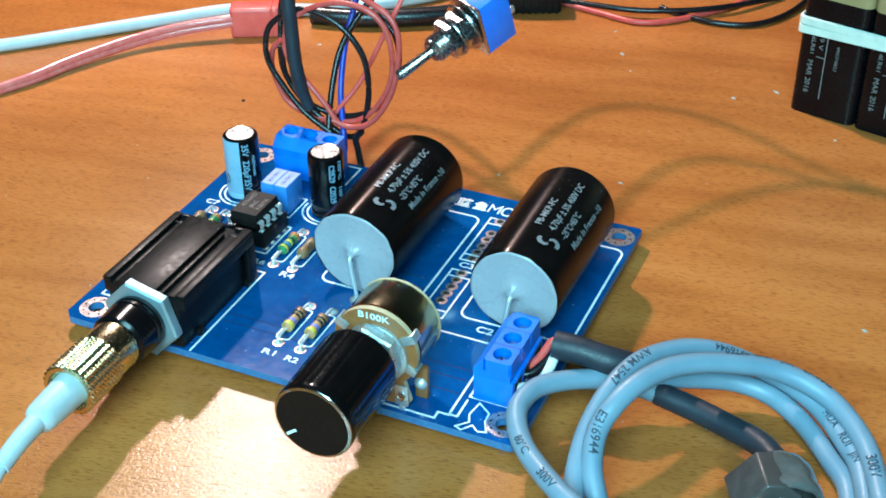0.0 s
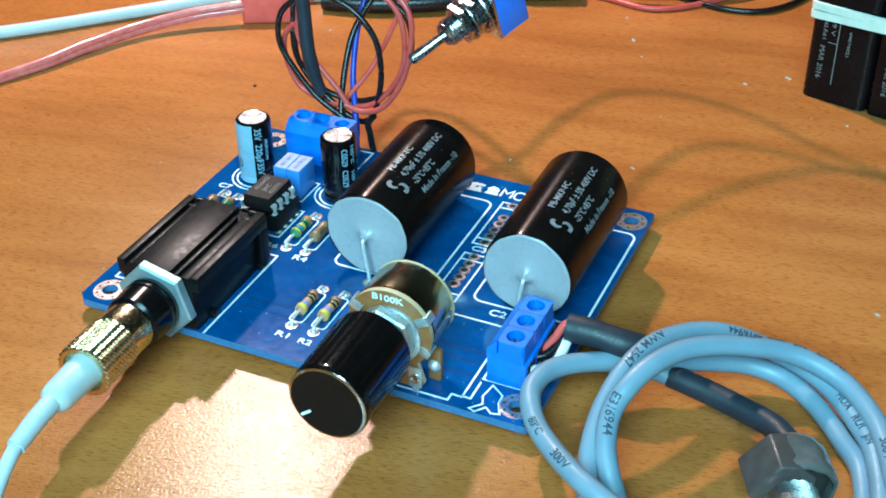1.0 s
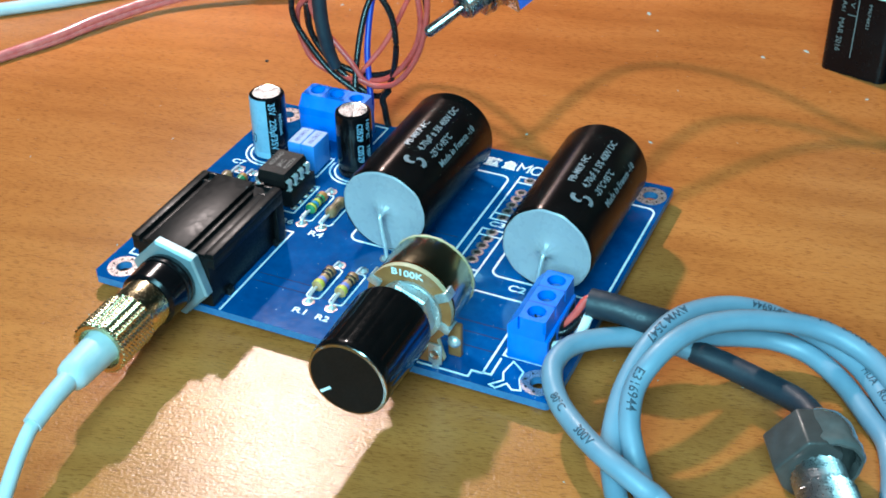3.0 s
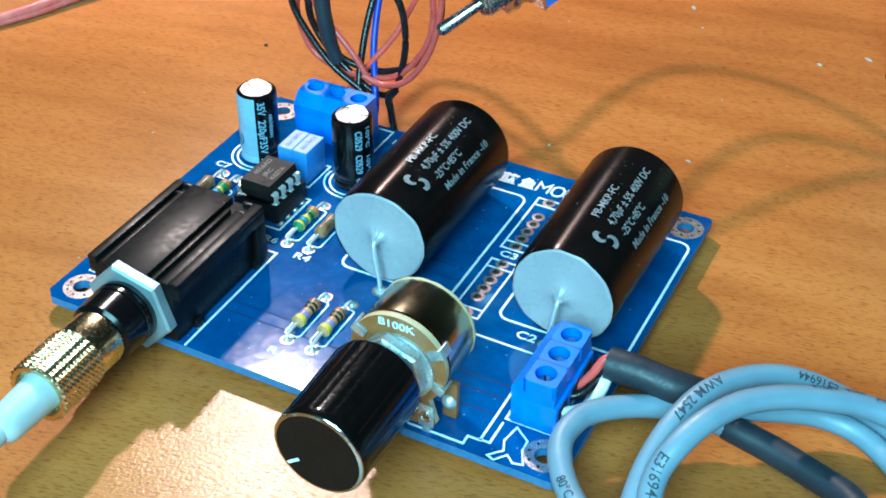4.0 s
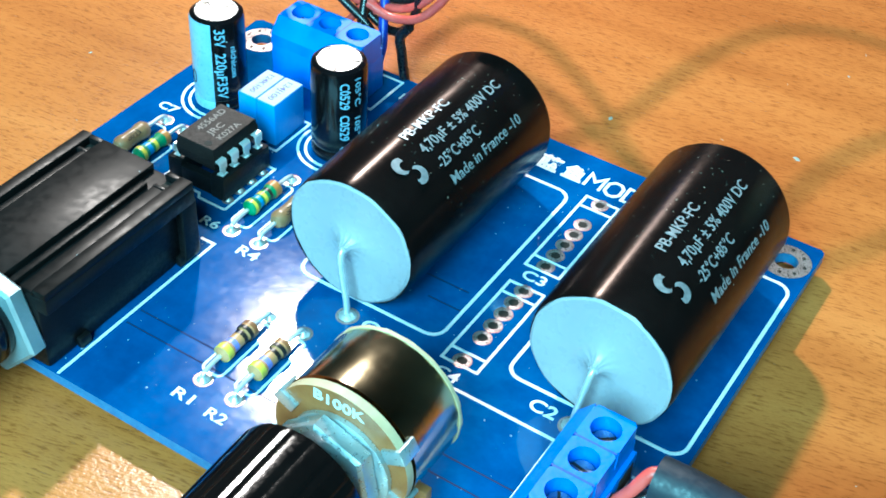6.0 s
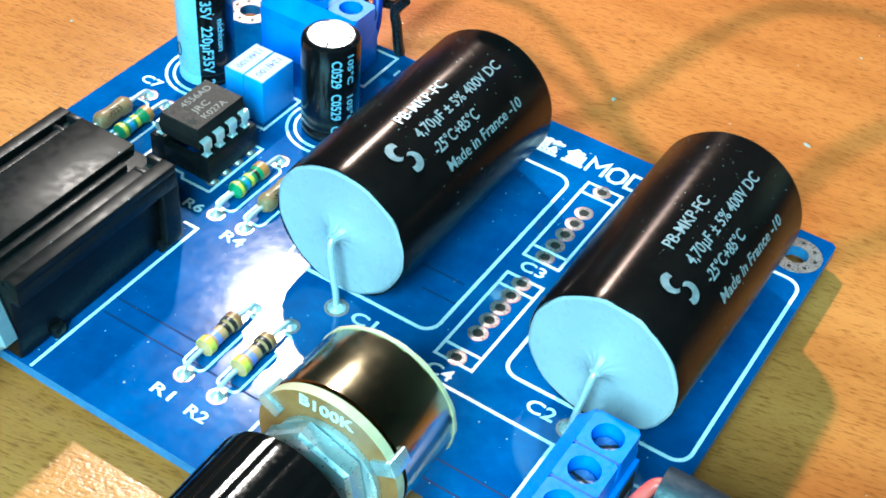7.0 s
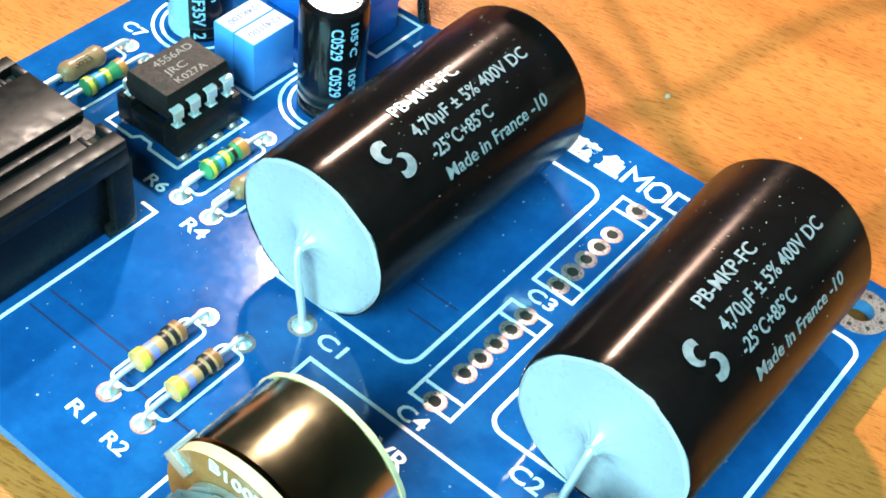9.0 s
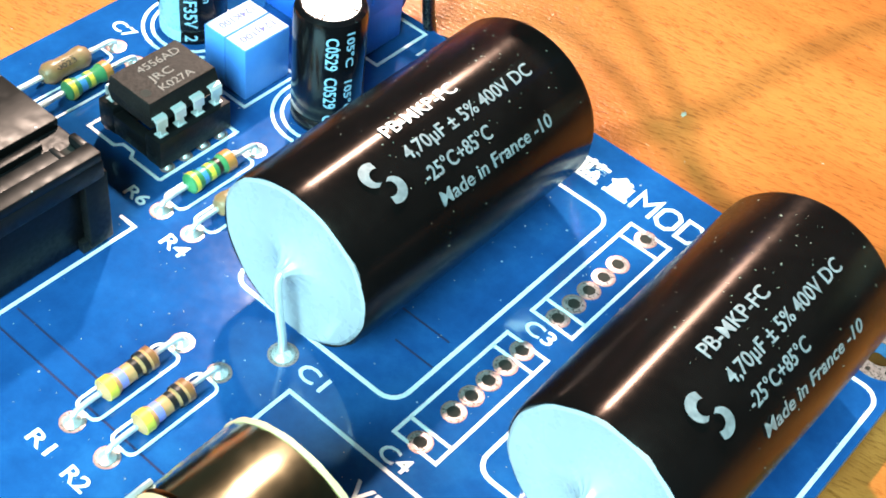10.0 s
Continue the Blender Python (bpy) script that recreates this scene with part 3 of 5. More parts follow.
# ---- the two large film capacitors ----
def film_capacitor(cx, group, turn):
    R, y0, y1, cz = 9.6, 30.0, 64.5, 9.7
    t = thing("film_capacitor", (cx, 46.5, cz - R), "large black cylindrical film capacitor with pale end and silver print", "capacitor", group)
    bm = B()
    lathe(bm, (cx, y0, cz), (0, 1, 0), [(0.0, R - 0.65), (0.0, R - 0.5), (0.3, R - 0.37), (1.6, R - 0.25), (12, R - 0.1), (22, R), (y1 - y0 - 0.9, R), (y1 - y0 - 0.25, R - 0.3), (y1 - y0, R - 1.0), (y1 - y0, R - 1.6)], 72, wob=lambda i, a: 0.07 * math.sin(i * 0.9) * math.sin(i * 0.37 + cx) if a < 0.4 else 0.0)
    body = part("sleeve", bm, M_WOUND, t, "glossy black plastic wrap")
    for y, d in ((y0, -1), (y1, 1)):
        bm = B()
        lathe(bm, (cx, y + (0.02 if d < 0 else -0.3), cz), (0, d, 0), [(-0.8, R - 0.6), (0.0, R - 0.6), (0.2, R - 0.95), (0.12, R - 1.6), (-0.05, R * 0.62), (-0.08, 4.0), (0.02, 2.9), (0.2, 2.1), (0.55, 1.4), (1.1, 0.85), (1.7, 0.6), (1.8, 0)], 56, wob=lambda i, a: 0.05 * math.sin(i * 1.3) + (0.16 * math.sin(i * 0.34 + cx) if -0.1 < a < 1.2 else 0))
        part("end_seal", bm, M_EPOXY, t, "pale epoxy end face")
    bm = B()
    xl = cx + (1.4 if cx < 60 else -0.9)
    tube(bm, [(cx, y0 + 0.5, cz), (cx, y0 - 1.2, cz + 0.05), (cx + 0.1 * (xl - cx), y0 - 2.1, cz - 0.9), (cx + 0.5 * (xl - cx), y0 - 2.4, cz - 4.0), (xl, y0 - 2.55, 2.0), (xl, y0 - 2.55, -0.4)], 0.42, 12)
    part("lead", bm, M_LEAD, t, "bent tinned wire lead")
    bm = B()
    tube(bm, [(cx, y1 - 0.5, cz), (cx, y1 + 1.6, cz), (cx, y1 + 3.0, cz - 1.0), (cx, y1 + 3.6, 4), (cx, y1 + 3.8, -0.4)], 0.42, 12)
    part("lead", bm, M_LEAD, t, "bent tinned wire lead")
    # the silver print, bent round the sleeve: u along the axis, v round it
    def place(a0, u0):
        def f(u, v, w):
            a = radians(a0) + v / R
            return Vector((cx - (R + 0.03 + w * 0.4) * math.cos(a), y0 + u0 + u, cz + (R + 0.03 + w * 0.4) * math.sin(a)))
        return f
    for s, size, a0, u0, width in (("PB-MKP-FC", 2.05, 95.5 + turn, 10.9, 9.9), ("4,70\u00b5F \u00b1 5% 400V DC", 2.05, 113.0 + turn, 10.7, 18.3), ("-25\u00b0C+85\u00b0C", 2.05, 129.5 + turn, 11.0, 9.3), ("Made in France -10", 2.0, 145.0 + 1.8 * turn, 11.4, 16.4)):
        bm = B()
        # letters stand with their tops towards the crown of the sleeve
        flip = place(a0, u0)
        letters(bm, s, size, lambda u, v, w, f=flip: f(u, -v, w), 0.08, width, 0.012)
        part("print", bm, M_PRINT, body, "silver printed rating", smooth=False)
    # two opposed crescents as the maker's mark
    for k, (ang, u0) in enumerate(((107.8, 6.6), (121.0, 7.45))):
        bm = B()
        f = place(ang + turn, u0)
        n = 18
        a0 = radians(55 if k == 0 else 235)
        o = [(1.35 * math.cos(a0 + radians(205) * i / n), 1.3 * math.sin(a0 + radians(205) * i / n)) for i in range(n + 1)]
        sgn = 1 if k == 0 else -1
        q = [(0.35 * sgn + 0.78 * math.cos(a0 + radians(205) * i / n), -0.30 * sgn + 0.72 * math.sin(a0 + radians(205) * i / n)) for i in range(n + 1)]
        A = [bm.verts.new(f(u, -v, 0.08)) for u, v in o]
        C = [bm.verts.new(f(u, -v, 0.08)) for u, v in q]
        for i in range(n):
            bm.faces.new((A[i], A[i + 1], C[i + 1], C[i]))
        part("crescent_mark", bm, M_PRINT, body, "silver crescent mark", smooth=False)
    return t


film_capacitor(50.1, "large film capacitors", 0.0)
film_capacitor(84.9, "large film capacitors", 2.5)


# ---- the jack and its plug ----
JX, JZ = 20.6, 6.5


def jack():
    t = thing("jack_socket", (JX, 12, 0), "black plastic jack socket with ribbed top and hexagonal nut", "jack socket")
    x0, x1, y0, y1, zt = 11.2, 29.7, -0.6, 25.0, 12.9
    bm = B()
    box(bm, x0 + 0.9, x1 - 1.5, y0, y1, 0.2, zt - 1.6, 0.35)
    box(bm, x0, x1, y0 + 0.02, y1 + 0.1, zt - 3.4, zt - 1.1, 0.3)
    body = part("body", bm, M_BLACK, t, "black moulded housing")
    # the ribbed lid: side ridges, grooves and a wide middle field
    for a, b, z, e in ((x0, x0 + 1.7, zt, 0.1), (x0 + 2.5, x0 + 3.5, zt - 0.35, 3.2), (x0 + 3.5, x1 - 6.4, zt - 0.05, 0.1), (x1 - 5.6, x1 - 4.7, zt - 0.3, 3.2), (x1 - 3.9, x1 - 2.0, zt - 0.45, 3.2), (x1 - 1.9, x1, zt, 0.1)):
        bm = B()
        box(bm, a, b, y0 + 0.05, y1 - e, zt - 1.15, z, 0.14)
        part("ridge", bm, M_BLACKTOP, t, "scuffed black ridge")
    for x in (x0 + 1.6, x1 - 3.9):
        bm = B()
        box(bm, x, x + 2.0, y1 - 0.9, y1 - 0.1, zt - 1.15, zt - 0.1, 0.12)
        box(bm, x, x + 2.0, y1 - 3.2, y1 - 2.6, zt - 1.15, zt - 0.4, 0.12)
        part("latch", bm, M_BLACK, t)
        bm = B()
        box(bm, x + 0.3, x + 1.7, y1 - 2.5, y1 - 1.0, zt - 1.12, zt - 1.04, 0.02)
        part("slot", bm, M_HOLE, t)
    bm = B()
    box(bm, x1 - 1.6, x1 - 0.3, y1 - 2.2, y1 + 0.6, 0.6, zt - 3.0, 0.3)
    box(bm, x0 + 1.4, x1 - 2, y1 - 0.1, y1 + 0.8, 0.2, zt - 3, 0.25)
    part("rear_frame", bm, M_BLACK, t)
    for y in (4.0, 22.0):
        bm = B()
        box(bm, x1 - 1.6, x1 - 0.7, y, y + 1.8, 0.05, 1.6, 0.2)
        part("foot", bm, M_BLACK, t)
    bm = B()
    lathe(bm, (JX, y0 - 3.8, JZ), (0, 1, 0), [(0, 3.4), (0, 5.0)] + [(0.2 + 0.25 * k, 5.45 if k % 2 else 5.1) for k in range(14)] + [(3.9, 5.2)], 32)
    part("threaded_collar", bm, M_BLACK, t)
    bm = B()
    rr = 8.4
    prof = [(0, 5.6), (0, rr - 0.5), (0.35, rr), (2.0, rr), (2.3, rr - 0.3), (2.3, 5.6)]
    lathe(bm, (JX, y0 - 2.35, JZ), (0, 1, 0), prof, 6)
    bmesh.ops.rotate(bm, verts=bm.verts, cent=(JX, 0, JZ), matrix=Matrix.Rotation(radians(14), 3, "Y"))
    part("nut", bm, M_NUT, t, "pale plated hexagonal nut", angle=20)


jack()


def plug():
    a = Vector((20.7, -3.0, 6.6))
    d = Vector((1.25, -23.4, 1.1)).normalized()
    at = lambda k: a + d * k
    t = thing("headphone_plug", (JX, -18, 0), "gold knurled jack plug with black collar in the socket", "plug")
    bm = B()
    lathe(bm, at(0), d, [(-0.3, 3.0), (-0.3, 5.2), (0.3, 5.7), (1.2, 5.8), (1.35, 5.5), (1.7, 5.5), (1.9, 5.8), (2.6, 5.8), (2.75, 5.5), (3.0, 5.5), (3.2, 5.75), (7.6, 5.6), (8.2, 5.1), (8.2, 3)], 48)
    part("collar", bm, M_WRAP, t, "black plastic collar")
    bm = B()
    lathe(bm, at(8.2), d, [(0, 3), (0, 4.75), (0.25, 4.95), (4.6, 4.95), (4.9, 4.8), (5.6, 4.75), (6.0, 4.75)], 48)
    part("barrel", bm, M_GOLD, t, "smooth gold barrel")
    # diamond knurling
    bm = B()
    n, rows, r, L = 26, 11, 5.2, 9.4
    step = L / (2 * rows)
    pr = [(0, 4.6), (0.0, r - 0.3)] + [(0.3 + step * k, r) for k in range(2 * rows + 1)] + [(L + 0.6, r - 0.3), (L + 0.6, 4.2), (L - 0.4, 3.4)]
    def knurl(i, u):
        if u < 0.25 or u > L + 0.4:
            return 0
        k = round((u - 0.3) / step)
        return 0.24 if i % 2 == 0 and k % 2 == 0 else -0.12
    lathe(bm, at(13.9), d, pr, n * 2, wob=knurl)
    part("knurled_grip", bm, M_KNURL, t, "gold knurled grip", smooth=False)
    e = 13.9 + L
    bm = B()
    lathe(bm, at(e - 0.5), d, [(0, 0), (0, 3.4), (0.5, 3.35), (8.4, 3.0), (9.8, 2.7), (10.6, 2.0), (11.0, 1.7), (11.1, 0)], 32)
    part("strain_relief", bm, M_WHITECABLE, t, "white rubber strain relief")
    p = [at(e + 10.0), at(e + 15.0) + Vector((0, 0, -0.5)), at(e + 20.5) + Vector((0, 0, -1.7))]
    bm = B()
    tube(bm, p, 1.9, 16, radius=lambda s: 1.95 - 0.25 * s)
    part("thin_sleeve", bm, M_WHITECABLE, t, "thinner white sleeve")
    q = p[-1]
    bm = B()
    tube(bm, [p[1], q, q + Vector((1.0, -6, -2.4)), q + Vector((3.5, -15, -6.0)), Vector((q.x + 6, q.y - 26, -ZB + 1.4)), Vector((q.x + 7, q.y - 50, -ZB + 1.3)), Vector((q.x + 2, q.y - 110, -ZB + 1.3))], 1.3, 14)
    part("cable", bm, M_WHITECABLE, t, "thin white cable")


plug()


# ---- the potentiometer and its knob ----
PX, PZ = 69.3, 12.9


def potentiometer():
    QX = PX + 0.6
    t = thing("potentiometer", (QX, 4, 0), "rotary potentiometer with yellow metal can and brown terminal plate", "potentiometer")
    R = 8.25
    yf, yb = 0.6, 10.9
    bm = B()
    lathe(bm, (QX, yf + 1.6, PZ), (0, 1, 0), [(0, R - 1), (0, R), (8.0, R), (8.5, R - 0.25), (8.8, R - 0.8), (8.8, 6.0), (8.5, 5.6), (8.5, 0)], 56)
    part("can", bm, M_BRASSCAN, t, "yellow passivated metal can")
    bm = B()
    lathe(bm, (QX, yb - 0.1, PZ), (0, 1, 0), [(-0.45, R - 0.2), (-0.45, R + 0.06), (0.0, R + 0.06), (0.0, R - 0.5)], 56, wob=lambda i, a: 0.06 * math.sin(i * 2.1))
    part("rear_rim", bm, M_CREAM, t, "pale cut rear rim")
    # the brown terminal plate, with its tongue downwards
    bm = B()
    o = [(R * math.cos(radians(a)), R * math.sin(radians(a))) for a in range(-50, 231, 5)]
    o += [(-6.6, -10.8), (-5.6, -12.0), (5.6, -12.0), (6.6, -10.8)]
    a = [bm.verts.new((QX + x, yf, PZ + z)) for x, z in o]
    b = [bm.verts.new((QX + x, yf + 1.1, PZ + z)) for x, z in o]
    bm.faces.new(a)
    bm.faces.new(b[::-1])
    for i in range(len(o)):
        j = (i + 1) % len(o)
        bm.faces.new((a[i], a[j], b[j], b[i])).material_index = 1
    plate = part("terminal_plate", bm, [M_PHENOL, M_CREAM], t, "brown phenolic plate with pale edge", smooth=False)
    bm = B()
    letters(bm, "B100K", 1.9, lambda u, v, w: Vector((QX - 3.2 + u, yf - 0.02 - w, PZ + 6.05 + v)), 0.06, 6.2, 0.02)
    part("print", bm, M_SILK, plate, "white printed value", smooth=False)
    # bright front plate with folded claws, bush and nut
    bm = B()
    lathe(bm, (QX + 0.3, yf - 0.9, PZ - 0.9), (0, 1, 0), [(0, 3), (0, 5.7), (0.25, 6.1), (0.85, 6.1)], 40)
    part("front_plate", bm, M_ZINC, t, "bright plated front plate")
    for ang in (28, 152, 205, 335):
        bm = B()
        box(bm, 6.2, 8.5, -0.9, 0.9, -0.5, 0.1, 0.15, m=Matrix.Translation((QX, yf - 0.3, PZ)) @ Matrix.Rotation(radians(-ang), 4, "Y") @ Matrix.Rotation(radians(90), 4, "X"))
        box(bm, 8.25, 8.75, -0.9, 0.9, -2.6, 0.1, 0.15, m=Matrix.Translation((QX, yf - 0.3, PZ)) @ Matrix.Rotation(radians(-ang), 4, "Y") @ Matrix.Rotation(radians(90), 4, "X"))
        part("claw", bm, M_ZINC, t, "folded metal claw")
    bm = B()
    lathe(bm, (QX, yf - 5.8, PZ), (0, 1, 0), [(0, 0), (0, 3.2)] + [(0.2 + 0.3 * k, 3.5 if k % 2 else 3.2) for k in range(18)] + [(5.8, 3.3)], 28)
    part("bush", bm, M_ZINC, t, "threaded bush")
    bm = B()
    lathe(bm, (QX, yf - 3.2, PZ), (0, 1, 0), [(0, 3.4), (0, 5.5), (0.35, 6.0), (2.0, 6.0), (2.25, 5.6), (2.25, 3.4)], 6)
    bmesh.ops.rotate(bm, verts=bm.verts, cent=(QX, 0, PZ), matrix=Matrix.Rotation(radians(20), 3, "Y"))
    part("nut", bm, M_ZINC, t, "plated hexagonal nut", angle=20)
    # three terminals, each a riveted tongue that runs down into the board
    for dx in (-5.0, 0.0, 5.0):
        bm = B()
        box(bm, QX + dx - 1.3, QX + dx + 1.3, yf - 0.45, yf - 0.02, PZ - 11.8, PZ - 7.2, 0.2)
        box(bm, QX + dx - 0.6, QX + dx + 0.6, yf - 0.4, yf + 0.1, -0.4, PZ - 11.6, 0.1)
        tm = part("terminal", bm, M_ZINC, t, "plated terminal")
        bm = B()
        lathe(bm, (QX + dx, yf - 0.4, PZ - 9.6), (0, -1, 0), [(0, 1.05), (0.25, 1.05), (0.35, 0.8), (0.2, 0.45), (0.2, 0)], 16)
        part("rivet", bm, M_STEEL, tm, "shiny rivet")
    # a rear bracket leg in the same brown board with solder
    bm = B()
    box(bm, QX + 5.6, QX + 8.2, 4.6, 5.8, 0.1, PZ - 5.5, 0.3)
    part("support_leg", bm, M_PHENOL, t, "brown support leg")
    bm = B()
    lathe(bm, (QX + 6.9, 4.6, 3.6), (0, -1, 0), [(0, 1.3), (0.5, 1.1), (0.9, 0.5), (1.0, 0)], 14)
    part("solder_blob", bm, M_SOLDER, t, "solder blob")


def knob():
    KR, yf, yb = 7.7, -22.0, -4.6
    t = thing("control_knob", (PX, -15, PZ - KR), "glossy black fluted knob with white pointer line", "knob")
    bm = B()
    n = 72
    L = yb - yf
    pr = [(0.0, KR - 0.85), (0.12, KR - 0.5), (0.5, KR - 0.3), (1.6, KR - 0.22), (2.2, KR - 0.3), (L - 1.2, KR - 0.08), (L - 0.3, KR - 0.3), (L, KR - 0.8), (L, 3.8), (L - 3, 3.6)]
    lathe(bm, (PX, yf, PZ), (0, 1, 0), pr, n * 2, wob=lambda i, a: (-0.16 if 2.0 < a < L - 0.6 and (i % 8) in (0, 1) else 0.0))
    part("body", bm, M_KNOB, t, "glossy fluted black body")
    bm = B()
    lathe(bm, (PX, yf, PZ), (0, -1, 0), [(-0.3, KR - 0.92), (0.05, KR - 0.92), (0.08, KR - 1.2), (0.05, KR - 1.5), (0.0, 0)], 64)
    part("face", bm, M_KNOBFACE, t, "dull black face")
    bm = B()
    lathe(bm, (PX, yf, PZ), (0, 1, 0), [(-0.02, KR - 0.90), (0.13, KR - 0.46), (0.30, KR - 0.34)], 96)
    part("bright_edge", bm, M_CHROME, t, "thin bright edge line")
    bm = B()
    m = Matrix.Translation((PX, yf - 0.06, PZ)) @ Matrix.Rotation(radians(-218), 4, "Y")
    box(bm, KR - 3.6, KR - 1.2, -0.06, 0.06, -0.26, 0.26, m=m)
    part("pointer", bm, M_SILK, t, "short white pointer line")


potentiometer()
knob()


# ---- screw terminal blocks ----
def terminal_block(name_label):
    """Three poles along x, wire mouths towards -y, at the origin of the board's plan."""
    t = thing("terminal_block", (0, 0, 0), name_label, "terminal block", "blue screw terminals")
    n, w, d, h = 3, 5.08, 7.8, 10.0
    L = n * w + 0.3
    bm = B()
    # stepped profile: a low front sill over the mouths, a sloped shoulder behind
    zt, deep = h, 2.6
    box(bm, 0, L, 0.0, d, 0.05, 5.8, 0.2)
    part("base", bm, M_BLUE, t, "blue plastic base")
    bm = B()
    box(bm, 0, L, 0.55, d, 5.75, h - deep, 0.0)
    # the upper storey: three cells, each with a round well
    for k in range(n):
        cx, cy = 0.15 + w * (k + 0.5), 3.2
        x0, x1 = (0 if k == 0 else 0.15 + w * k), (L if k == n - 1 else 0.15 + w * (k + 1))
        y0, y1 = 0.55, d - 2.0
        m = 32
        def rim(i):
            a = 2 * math.pi * (i + 0.5) / m
            c, s_ = math.cos(a), math.sin(a)
            k_ = min((((x1 - cx) if c > 0 else (x0 - cx)) / c) if abs(c) > 1e-6 else 1e9, (((y1 - cy) if s_ > 0 else (y0 - cy)) / s_) if abs(s_) > 1e-6 else 1e9)
            return cx + c * k_, cy + s_ * k_, c, s_
        rows = [[], [], [], []]
        for i in range(m):
            x, y, c, s_ = rim(i)
            rows[0].append(bm.verts.new((x, y, h - deep - 0.02)))
            rows[1].append(bm.verts.new((x, y, zt)))
            rows[2].append(bm.verts.new((cx + 1.75 * c, cy + 1.75 * s_, zt)))
            rows[3].append(bm.verts.new((cx + 1.65 * c, cy + 1.65 * s_, h - deep)))
        for p, q in zip(rows, rows[1:]):
            for i in range(m):
                bm.faces.new((p[i], p[(i + 1) % m], q[(i + 1) % m], q[i]))
    # the sloped shoulder behind the wells
    sl = [(d - 2.0, zt), (d, zt - 2.4), (d, h - deep - 0.05), (d - 2.0, h - deep - 0.05)]
    va = [bm.verts.new((0, y, z)) for y, z in sl]
    vb = [bm.verts.new((L, y, z)) for y, z in sl]
    bm.faces.new(va)
    bm.faces.new(vb[::-1])
    for i in range(4):
        bm.faces.new((va[i], va[(i + 1) % 4], vb[(i + 1) % 4], vb[i]))
    bmesh.ops.remove_doubles(bm, verts=bm.verts, dist=0.06)
    part("body", bm, M_BLUE, t, "blue plastic housing", smooth=False)
    for k in range(n):
        cx, cy = 0.15 + w * (k + 0.5), 3.2
        bm = B()
        lathe(bm, (cx, cy, h - deep), (0, 0, 1), [(0, 1.55), (0.7, 1.5), (0.9, 1.3), (0.9, 0)], 24)
        sc = part("screw", bm, M_SCREW, t, "small slotted steel screw")
        # dark bar on the head for the shade in its slot
        bm = B()
        box(bm, -1.35, 1.35, -0.18, 0.18, 0.8, 0.94, m=Matrix.Translation((cx, cy, h - deep)) @ Matrix.Rotation(radians(30 + 50 * k), 4, "Z"))
        part("slot", bm, M_HOLE, sc)
        # dark plate on the face for the shade inside the mouth
        bm = B()
        box(bm, cx - 1.75, cx + 1.75, -0.06, 0.2, 1.2, 5.0, 0.05)
        mouth = part("wire_mouth", bm, M_HOLE, t, "dark plate as the wire mouth's shade")
        bm = B()
        box(bm, cx - 1.5, cx + 1.5, -0.10, 0.1, 1.4, 2.2, 0.05)
        part("clamp", bm, M_ZINC, mouth, "metal wire clamp")
        if k:
            bm = B()
            box(bm, w * k + 0.05, w * k + 0.3, 0.62, d - 2.05, h - 0.02, h + 0.015)
            part("parting_line", bm, M_WELL, t)
    return t


M_WELL = grained("deep_blue_plastic", (0.004, 0.06, 0.36), (0.006, 0.08, 0.42), 300, (0.35, 0.5), 0.1)
block = terminal_block("blue three-way screw terminal block on the board edge")
block.matrix_world = Matrix.Translation((93.4 * MM, 8.4 * MM, ZB * MM)) @ Matrix.Rotation(radians(90), 4, "Z")
back_block = copy_thing(block, Matrix.Translation((26.6 * MM, 71.9 * MM, ZB * MM)) @ Matrix.Rotation(radians(180), 4, "Z"))


